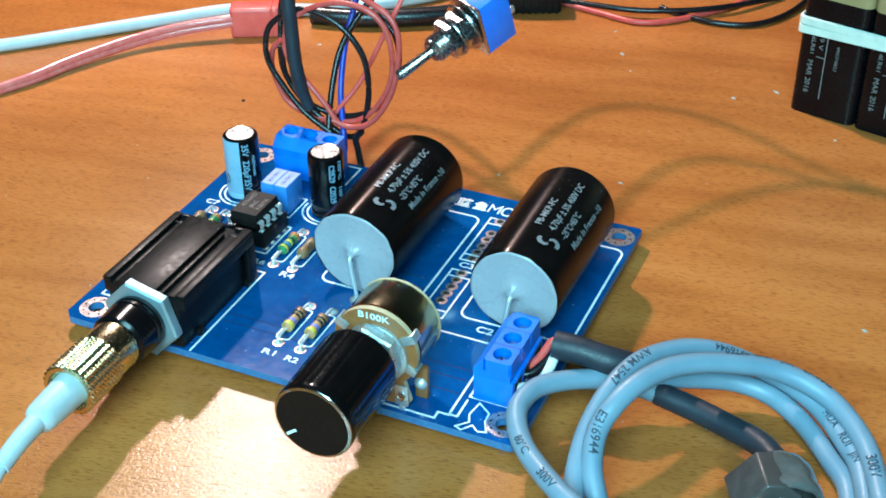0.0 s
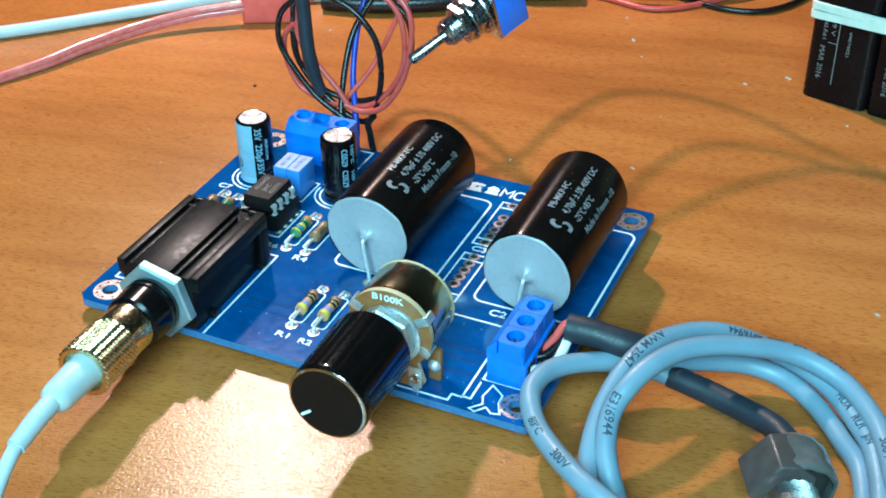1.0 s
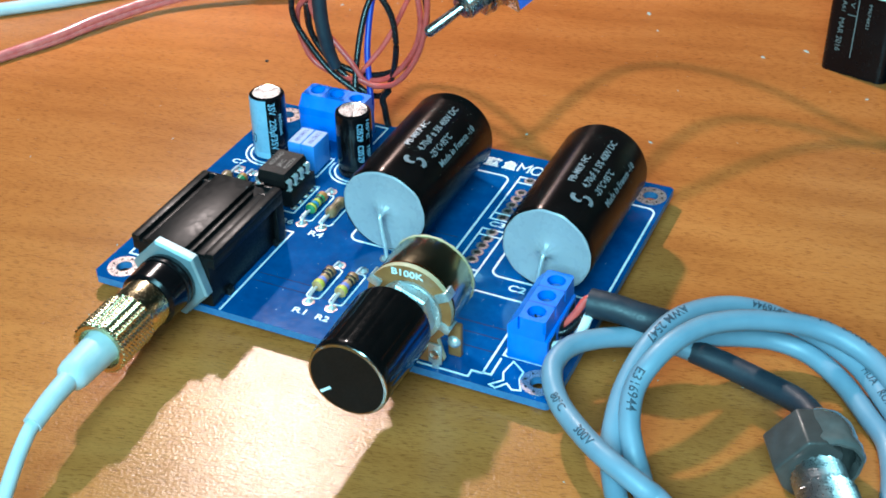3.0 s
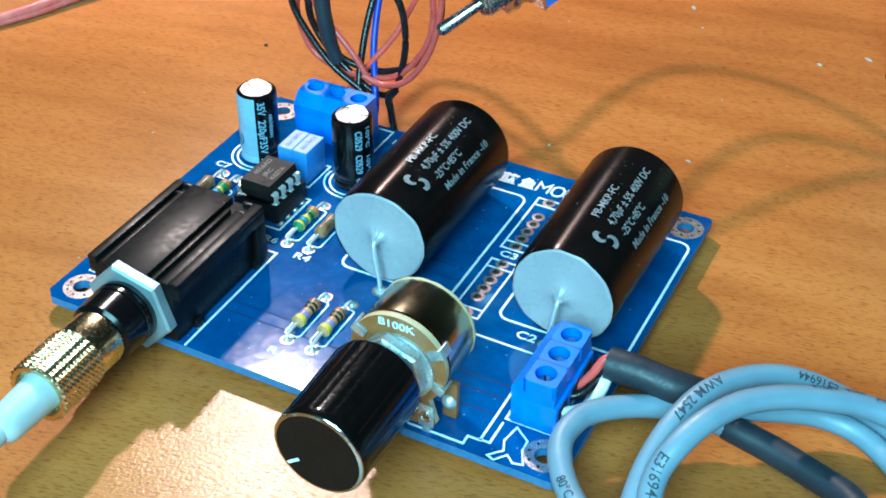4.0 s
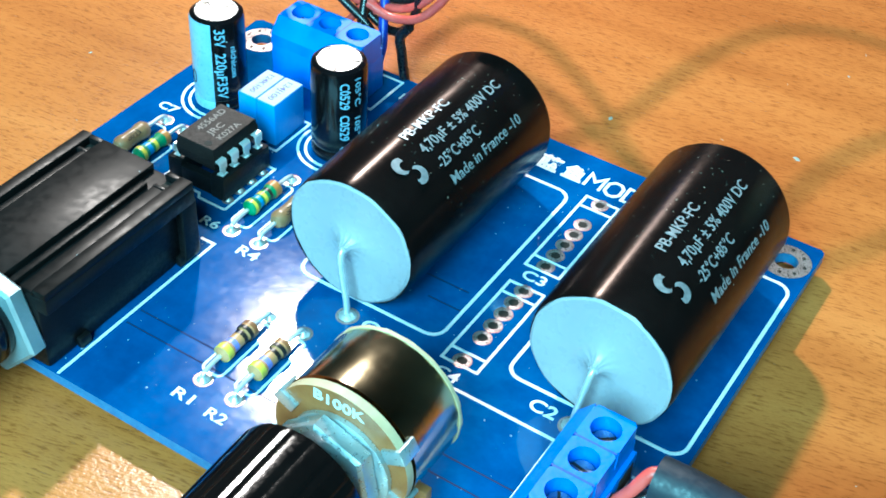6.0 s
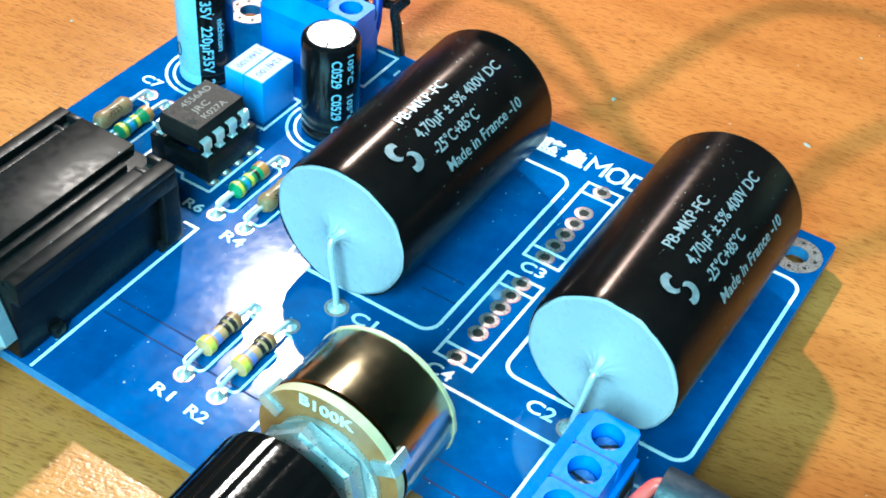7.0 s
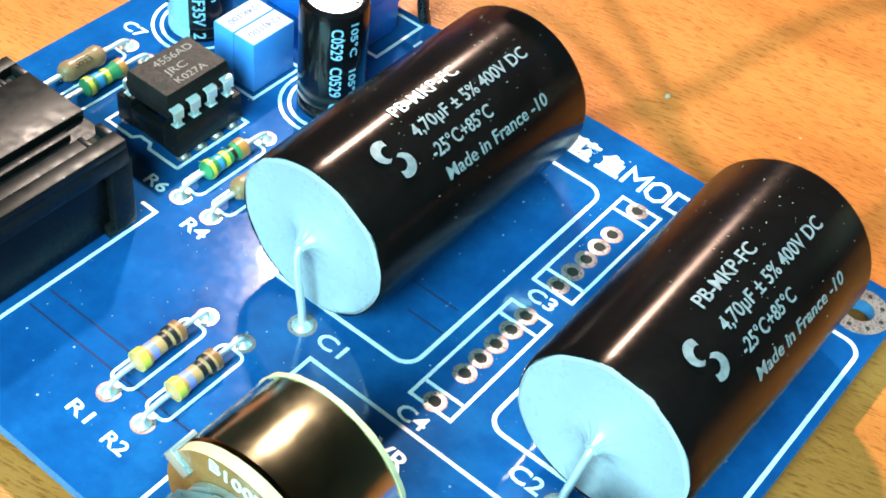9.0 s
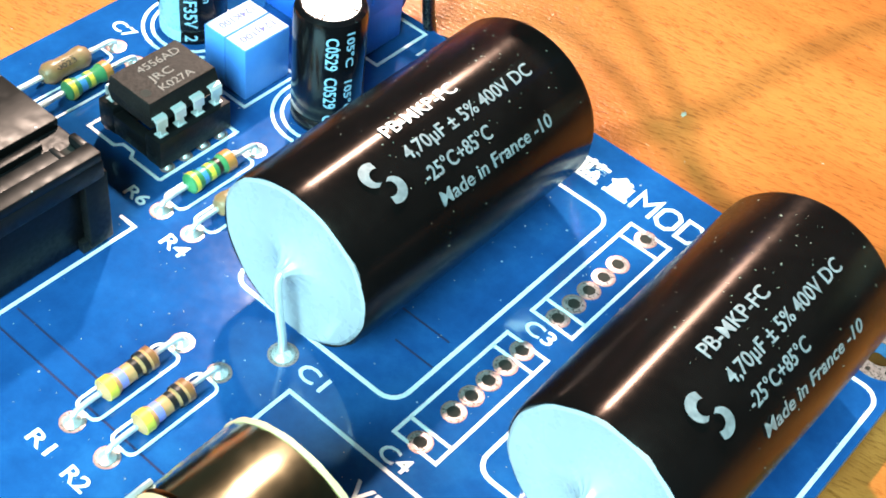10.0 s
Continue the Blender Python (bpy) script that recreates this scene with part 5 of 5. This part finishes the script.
def wire_coil():
    t = thing("wire_bundle", (22, 77, -ZB), "coiled red, black and blue hook-up wires from the rear terminal", "wires")
    red_a = [(6.6, 79.0, 27.6), (4.1, 78.8, 24.3), (4.1, 78.6, 18.5), (7.5, 78.5, 11.7), (15.2, 78.3, 9.1), (22.9, 78.1, 9.7), (29.1, 77.9, 12.7), (34.7, 77.8, 20.5), (36.3, 77.6, 28.1), (34.8, 77.4, 36.2), (29.4, 77.2, 40.2), (20.9, 77.1, 39.9), (12.7, 76.9, 35.5), (9.0, 76.7, 29.0), (10.4, 76.5, 23.3), (14.7, 76.4, 18.9), (19.0, 76.2, 14.4), (22.5, 76.0, 9.7)]
    red_b = [(21.0, 75.6, 11.0), (25.4, 75.7, 10.0), (30.2, 76.0, 11.6), (34.2, 76.5, 16.4), (36.8, 77.1, 22.7), (38.0, 77.9, 32.5), (35.9, 78.6, 37.9), (30.5, 79.3, 40.8), (25.3, 80.0, 42.3)]
    black_a = [(22.0, 74.4, 3.0), (21.6, 76.0, 5.0), (20.0, 76.2, 7.0), (13.3, 76.4, 10.9), (7.6, 76.5, 17.1), (3.8, 76.7, 23.7), (4.8, 76.9, 31.1), (10.4, 77.1, 35.9), (15.6, 77.2, 37.3), (23.3, 77.4, 34.8), (28.6, 77.6, 28.7), (29.9, 77.8, 21.0), (28.9, 77.9, 13.4), (26.6, 78.1, 7.5), (22.9, 78.3, 5.7), (17.3, 78.5, 8.4), (10.7, 78.6, 13.8), (6.9, 78.8, 19.7), (6.2, 79.0, 26.1)]
    black_b = [(7.1, 78.0, 26.7), (7.4, 78.5, 19.1), (10.5, 79.1, 14.3), (14.6, 79.6, 11.0), (21.8, 80.2, 9.9), (29.2, 80.7, 12.8), (33.6, 81.3, 17.9), (35.9, 81.8, 26.1), (34.6, 82.4, 32.7), (29.9, 82.9, 36.0), (23.9, 83.5, 37.3), (18.6, 84.0, 38.9)]
    lone_tube("red_wire", red_a, 0.67, M_REDWIRE, t, "red insulated wire")
    lone_tube("red_wire", red_b, 0.67, M_REDWIRE, t, "red insulated wire")
    lone_tube("black_wire", black_a, 0.72, M_BLACKWIRE, t, "black insulated wire")
    lone_tube("black_wire", black_b, 0.72, M_BLACKWIRE, t, "black insulated wire")
    lone_tube("red_wire", [(14.0, 73.2, 2.6), (15.0, 75.0, 3.6), (17.0, 77.0, 6.4), (20.8, 79.5, 12.1), (25.4, 83.0, 19.1), (30.8, 86.5, 31.6), (33.3, 90.0, 38.3), (34.5, 92, 43)], 0.6, M_RED, t, "thin bright red wire")
    lone_tube("blue_wire", [(24.6, 73.4, 2.8), (24.2, 75.0, 5.0), (22.4, 78.0, 9.5), (19.9, 82.5, 15.7), (19.2, 87.0, 25.0), (19.7, 91.0, 32.1), (19.4, 95.0, 37.1), (19, 98, 42)], 0.75, M_BLUEWIRE, t, "blue insulated wire")
    lone_tube("black_wire", [(19.4, 73.4, 2.6), (19.8, 75.0, 5.0), (18.6, 78.6, 10.9), (18.2, 82.2, 18.1), (18.7, 85.8, 24.7), (21.2, 89.4, 30.8), (24.1, 93.0, 35.6), (27, 97, 40)], 0.75, M_BLACKWIRE, t, "black insulated wire")
    lone_tube("black_wire", [(28.5, 76.0, 9.4), (26.9, 75.8, 7.0), (27.4, 75.6, 4.7), (27.9, 75.6, 1.4), (28.2, 76.4, -1.8), (29.0, 78.0, -2.9)], 0.8, M_BLACKWIRE, t, "black wire bent down to the table")
    lone_tube("heat_shrink", STRAP, 1.7, M_SHRINK, t, "black heat-shrink strap", radius=lambda s: 1.7 - 1.2 * max(0, s - 0.72))
    # the leads that arch over towards the switch and the batteries
    lone_tube("black_wire", [(18.6, 84.0, 38.9), (20, 96, 42), (25.9, 106, 44), (29.6, 115.1, 44), (31.3, 129.5, 44.3), (32.6, 140.9, 46.3), (35.8, 149.1, 47.3), (41.3, 154.3, 48.3), (48.5, 155.8, 48.3), (58.8, 154.6, 48.3), (69.3, 150.9, 48.3), (78.5, 145.8, 48.3), (87.1, 142.0, 48.3), (97.1, 139, 47), (108, 142, 51), (114, 150, 52), (118, 154, 50)], 0.62, M_BLACKWIRE, t, "black lead arching to the batteries")
    lone_tube("red_wire", [(25.3, 80.0, 42.3), (14, 90, 44), (1.5, 98.0, 44), (0.4, 120.3, 42.3), (4.7, 124.1, 42.3), (12.1, 124.1, 42.3), (19.0, 120.3, 42.3), (25.1, 116.4, 42.3), (34.9, 107.8, 43.3), (47.0, 99.1, 44.3), (57.3, 98.2, 44.3), (64.5, 107.6, 44.3), (68.9, 116.1, 44.3), (74.7, 124.3, 44.3), (81.1, 131.0, 44.3), (89.1, 135.8, 44.3), (99, 138, 45), (110, 139, 50), (122, 146, 52), (130, 152, 50)], 0.62, M_REDWIRE, t, "red lead arching to the batteries")
    lone_tube("black_wire", [(57, 93, 44), (53.5, 102.5, 44.3), (54.5, 114.6, 44.3), (56.4, 123.7, 44.3), (60.0, 131.9, 44.3), (65.8, 136.8, 44.3), (72.6, 138.0, 44.3), (80.8, 137.7, 44.3), (88.9, 136.7, 44.3), (100, 136.5, 46), (113, 142, 52), (122, 150, 52), (126, 154, 50)], 0.62, M_BLACKWIRE, t, "black lead from the switch to the batteries")
    lone_tube("black_wire", [(6.2, 79.0, 26.1), (3, 88, 36), (2, 105, 43), (5, 111, 43), (11, 115, 43), (18, 114, 42.5), (27, 110, 42), (37, 105, 42), (45, 106, 40), (48, 107, 36)], 0.62, M_BLACKWIRE, t, "black lead to the switch")


wire_coil()


def toggle_switch():
    t = thing("toggle_switch", (48, 98, 24), "miniature toggle switch with blue body hanging on its wires", "switch")
    a = Vector((41.8, 68.7, 29.5))
    lean = (Vector((55.0, 79.5, 40.3)) - a).normalized()
    base = a + lean * 9.8
    d = Vector((0.456, 0.822, 0.341)).normalized()
    at = lambda k: base + d * k
    bm = B()
    lathe(bm, a, lean, [(0, 0), (0.12, 0.75), (0.5, 1.15), (1.0, 1.3), (5, 1.25), (10.0, 1.1), (11.5, 1.1)], 24)
    part("lever", bm, M_STEEL, t, "polished tapered lever tilted to one side")
    bm = B()
    thread = [(0.8 + 0.35 * k, 3.15 if k % 2 else 2.8) for k in range(24)]
    lathe(bm, at(-0.6), d, [(0.5, 0.9), (0.0, 1.6), (0.0, 2.3), (0.5, 2.8)] + thread + [(10.6, 2.9)], 32)
    part("threaded_bush", bm, M_STEEL, t, "threaded nickel bush", angle=20)
    for k, h in ((3.4, 1.7), (6.6, 1.9)):
        bm = B()
        lathe(bm, at(k), d, [(0, 2.7), (0, 4.3), (0.25, 4.7), (h - 0.25, 4.7), (h, 4.3), (h, 2.7)], 6)
        part("nut", bm, M_STEEL, t, "hexagonal nut", angle=20)
    for k, r in ((5.3, 5.0), (8.7, 5.6)):
        bm = B()
        lathe(bm, at(k), d, [(0, 2.7), (0, r - 0.15), (0.2, r), (0.5, r), (0.7, r - 0.15), (0.7, 2.7)], 40)
        part("washer", bm, M_STEEL, t, "thin nickel washer", angle=40)
    side = d.cross(Vector((0, 0, 1))).normalized()
    m = Matrix.Translation(at(10.2)) @ Matrix((side, side.cross(d), d)).transposed().to_4x4() @ Matrix.Rotation(radians(84), 4, "Z")
    bm = B()
    box(bm, -6.6, 6.6, -5.1, 5.1, 0, 0.7, 0.1, m=m)
    part("face_plate", bm, M_STEEL, t, "nickel face plate")
    bm = B()
    box(bm, -6.5, 6.5, -5.0, 5.0, 0.7, 8.6, 0.2, m=m)
    part("body", bm, M_SWITCHBLUE, t, "bright blue plastic body")
    for x in (-4.4, 0, 4.4):
        bm = B()
        box(bm, x - 0.9, x + 0.9, -0.35, 0.35, 8.5, 12.6, 0.1, m=m)
        part("lug", bm, M_LEAD, t, "tinned solder lug")


M_SWITCHBLUE = grained("switch_blue", (0.008, 0.15, 0.72), (0.012, 0.19, 0.80), 300, (0.3, 0.45), 0.12)
toggle_switch()


def rear_cables():
    t = thing("white_cable", (-40, 145, -ZB), "white round cable lying across the table", "cable")
    lone_tube("sheath", [(-150, 52, -1.9), (-125, 75, -1.9), (-103.7, 94.1, -1.9), (-92.2, 104.7, -1.9), (-76.4, 120.9, -1.9), (-64.7, 132.7, -1.9), (-52.5, 144.5, -1.9), (-39.6, 151.0, -1.9), (-29.0, 154.6, -1.9), (-20, 160.5, -1.9), (-9, 169, -1.9), (4, 184, -1.9), (20, 215, -1.9)], 1.85, M_WHITECABLE, t, seg=16)
    t = thing("flat_red_cable", (-58, 95, -ZB), "clear red flat twin cable leading to the red plug", "cable")
    for k in (0, 1):
        lone_tube("strand", [(-104, 30, -2.5), (-94, 51, -2.5 + k * 0.4), (-84.4, 71.2, -2.5 + k * 0.8), (-77.1, 85.4, -2.4 + k * 1.3), (-72.6, 96.9, -2.1 + k * 1.6), (-64.6, 112.6, -1.6 + k * 1.7), (-54.4, 123.4, -0.3 + k * 1.7), (-43.9, 131.1, 0.6 + k * 1.7), (-41, 133.5, 0.8 + k * 1.5)], 1.15, M_PINKWIRE, t, seg=14)
    # the red plug, in line with the white cable
    t = thing("red_plug", (-36, 138, -ZB), "red moulded plastic plug on the table", "plug")
    m = Matrix.Translation((-36.6, 137.4, 0)) @ Matrix.Rotation(radians(26), 4, "Z")
    bm = B()
    box(bm, -8.2, 9.6, -3.2, 3.6, -ZB, 5.4, 1.0, 3, m=m)
    part("body", bm, M_RED, t, "red moulded body")
    for x in (3.4, 5.2, 7.0):
        bm = B()
        box(bm, x, x + 0.7, -3.5, 3.9, -ZB + 0.4, 5.7, 0.25, m=m)
        part("rib", bm, M_RED, t)
    # dark odds and ends along the back of the bench
    t = thing("black_adapter", (30, 186, -ZB), "black ribbed plug body at the back of the table", "plug")
    m = Matrix.Translation((29, 186, 0)) @ Matrix.Rotation(radians(24), 4, "Z")
    bm = B()
    box(bm, -9, 9, -6, 8, -ZB, 7, 1.2, 3, m=m)
    part("body", bm, M_BLACK, t)
    for x in range(-7, 9, 2):
        bm = B()
        box(bm, x, x + 0.9, -6.4, 8.4, -ZB + 0.3, 7.4, 0.2, m=m)
        part("rib", bm, M_BLACK, t)
    t = thing("black_cable", (0, 165, -ZB), "thick black cable lying beside the white cable", "cable")
    lone_tube("sheath", [(-26, 149.6, -0.9), (-13, 152.6, -0.9), (0, 158.5, -0.9), (11, 165.6, -0.9), (20, 174, -0.9), (26, 184, -0.9)], 2.75, M_BLACKWIRE, t)
    t = thing("lead_pair", (70, 190, -ZB), "thin red and black leads lying on the table", "wires")
    lone_tube("red_wire", [(30, 196, -2.5), (38.7, 190.2, -2.6), (50.2, 187.8, -2.8), (63.0, 185.8, -2.8), (73.2, 192.2, -2.8), (84.7, 206.8, -2.8), (92, 224, -2.8)], 0.85, M_REDWIRE, t, "red insulated wire")
    lone_tube("black_wire", [(28, 190, -2.0), (47.9, 189.5, -1.4), (61.3, 190.6, -1.3), (75.3, 196.6, -1.3), (86.7, 205.8, -1.6), (97.5, 220.1, -2.8)], 0.85, M_BLACKWIRE, t, "black insulated wire")
    lone_tube("black_wire", [(66, 199, -2.8), (70, 197.0, -2.8), (82.9, 194.1, -2.8), (93.9, 197.0, -2.8), (101.5, 207.5, -2.8), (106.2, 224.6, -2.8)], 0.85, M_BLACKWIRE, t, "black insulated wire")


rear_cables()


# ---- the pair of block batteries ----
BAT = Matrix.Translation((114.2, 151.6, -ZB)) @ Matrix.Rotation(math.atan2(-4.1, 16.9), 4, "Z")


def battery(k):
    w, dpt, h = 17.3, 26.3, 46.5
    at = BAT @ Vector((17.5 * k + w / 2, dpt / 2, 0))
    t = thing("block_battery", tuple(at), "black nine-volt block battery with copper upper band, standing upright", "battery", "strapped block batteries")
    m = BAT @ Matrix.Translation((17.5 * k, 0, 0))
    bm = B()
    box(bm, 0, w, 0, dpt, 0, 31.8, 0, m=m)
    es = [e for e in bm.edges if abs(e.verts[0].co.z - e.verts[1].co.z) > 1]
    bmesh.ops.bevel(bm, geom=es, offset=2.2, segments=5, profile=0.5, affect="EDGES")
    part("jacket", bm, M_BATTERY, t, "glossy black metal jacket")
    bm = B()
    box(bm, 0.02, w - 0.02, 0.02, dpt - 0.02, 31.8, h, 0, m=m)
    es = [e for e in bm.edges if abs(e.verts[0].co.z - e.verts[1].co.z) > 1]
    bmesh.ops.bevel(bm, geom=es, offset=2.2, segments=5, profile=0.5, affect="EDGES")
    part("upper_band", bm, M_BATBACK, t, "copper-coloured upper band")
    for y in (dpt / 2 - 6.3, dpt / 2 + 6.3):
        bm = B()
        p = m @ Vector((w / 2, y, h))
        lathe(bm, p, (0, 0, 1), [(0, 3.2), (1.6, 3.2), (2.2, 2.8), (2.2, 0)], 20)
        part("contact", bm, M_STEEL, t, "snap contact")
    for s, x, z, size, width in (("MAR 2016", 3.3, 15.0, 2.0, 9.0), ("6LR61", 3.5, 21.5, 1.5, 4.6), ("9 V", 5.6, 21.5, 1.6, 3.2), ("99674821", 10.2, 20.4, 1.2, 6.6)):
        bm = B()
        letters(bm, s, size, lambda u, v, w_: m @ Vector((x + v, -0.03 - w_ * 0.5, z - u)), 0.04, width, 0.0)
        part("print", bm, M_BATPRINT, t, "small grey printing", smooth=False)
    bm = B()
    box(bm, 7.5, 7.75, -0.05, 0.0, 5.0, 22.5, m=m)
    box(bm, 5.2, 7.5, -0.05, 0.0, 16.2, 16.4, m=m)
    part("printed_line", bm, M_BATPRINT, t)


M_BATPRINT = material("grey_battery_print", (0.17, 0.165, 0.165), 0.5)
battery(0)
battery(1)


def rubber_band():
    t = thing("rubber_band", tuple(BAT @ Vector((17, 13, 24))), "pale stretched rubber band round both batteries", "rubber band")
    for dz, tilt in ((0.0, 0.0), (-1.8, 1.2)):
        bm = B()
        o = rounded(-0.35, 35.2, -0.35, 26.7, 2.4, 4)
        z0 = 25.2 + dz
        rings = []
        for x, y in o:
            z = z0 + tilt * (x / 35 - 0.5) + 0.25 * math.sin(x * 0.4)
            rings.append([bm.verts.new(BAT @ Vector((x + ox * (1 if x > 17 else -1), y + ox * (1 if y > 13 else -1), z + oz))) for ox, oz in ((0, -1.1), (0.55, -0.9), (0.55, 0.9), (0, 1.1))])
        for i in range(len(rings)):
            a, b = rings[i], rings[(i + 1) % len(rings)]
            for k in range(4):
                bm.faces.new((a[k], a[(k + 1) % 4], b[(k + 1) % 4], b[k]))
        part("band_turn", bm, M_RUBBER, t)


rubber_band()


# ---- crumbs and clippings on the table ----
def crumbs():
    rng = random.Random(5)
    bm = B()
    spots = [(64.6, 165.5), (58.4, 179.1), (99.8, 151.5), (109.5, 159.2), (128.6, 139.1), (148.3, 62.9), (69.9, 156.2), (85.6, 98.4), (57.4, 90.6), (-17.3, 137.7)]
    sizes = [0.6, 0.4, 0.5, 0.5, 0.35, 0.45, 0.3, 0.4, 0.35, 0.35]
    for _ in range(90):
        spots.append((rng.uniform(-90, 190), rng.uniform(-60, 190)))
        sizes.append(rng.choice((0.08, 0.1, 0.12, 0.16, 0.2)))
    for (x, y), r in zip(spots, sizes):
        if -2 < x < 99 and -2 < y < 77:
            continue
        a = rng.uniform(0, 6)
        k = rng.uniform(1.0, 2.6)
        top = bm.verts.new((x, y, -ZB + r * 0.8))
        ring_ = [bm.verts.new((x + r * k * math.cos(a) * math.cos(q) - r * math.sin(a) * math.sin(q), y + r * k * math.sin(a) * math.cos(q) + r * math.cos(a) * math.sin(q), -ZB + 0.01)) for q in (0, 1.3, 2.4, 3.5, 4.9)]
        for i in range(5):
            bm.faces.new((ring_[i], ring_[(i + 1) % 5], top))
    ob = part("crumbs", bm, M_DUST, None, smooth=False)
    tagged(ob, "pale crumbs and wire clippings scattered on the table", "crumbs", kind="stuff")
    t = thing("dark_crumb", (-19.4, 99.2, -ZB), "tiny dark crumb lying on the table", "crumb")
    bm = B()
    lathe(bm, (-19.4, 99.2, -ZB), (0, 0, 1), [(0, 0.5), (0.3, 0.45), (0.5, 0)], 7)
    part("grain", bm, M_HOLE, t)


crumbs()


# ---- dust settled on the black sleeves and the board ----
def dust():
    rng = random.Random(11)
    bm = B()

    def fleck(p, n, r):
        n = Vector(n).normalized()
        e = n.orthogonal().normalized()
        f = n.cross(e)
        k, a = rng.uniform(1.0, 2.2), rng.uniform(0, 6)
        top = bm.verts.new(p + n * r * 0.5)
        ring = [bm.verts.new(p + (e * math.cos(a) + f * math.sin(a)) * r * k * math.cos(q) + (f * math.cos(a) - e * math.sin(a)) * r * math.sin(q)) for q in (0, 1.5, 3.1, 4.6)]
        for i in range(4):
            bm.faces.new((ring[i], ring[(i + 1) % 4], top))
    for cx in (50.1, 84.9):
        for _ in range(110):
            a = rng.gauss(0, 0.62)
            fleck(Vector((cx + 9.6 * math.sin(a), rng.uniform(38, 63), 9.7 + 9.6 * math.cos(a))), (math.sin(a), 0, math.cos(a)), rng.choice((0.03, 0.035, 0.04, 0.05, 0.07)))
    for _ in range(420):
        fleck(Vector((rng.uniform(26, 92), rng.uniform(4, 70), 0.05)), (0, 0, 1), rng.choice((0.03, 0.035, 0.04, 0.06)))
    ob = part("dust", bm, M_DUST, None, smooth=False)
    tagged(ob, "fine pale dust settled on the capacitors and board", "dust", kind="stuff")


dust()
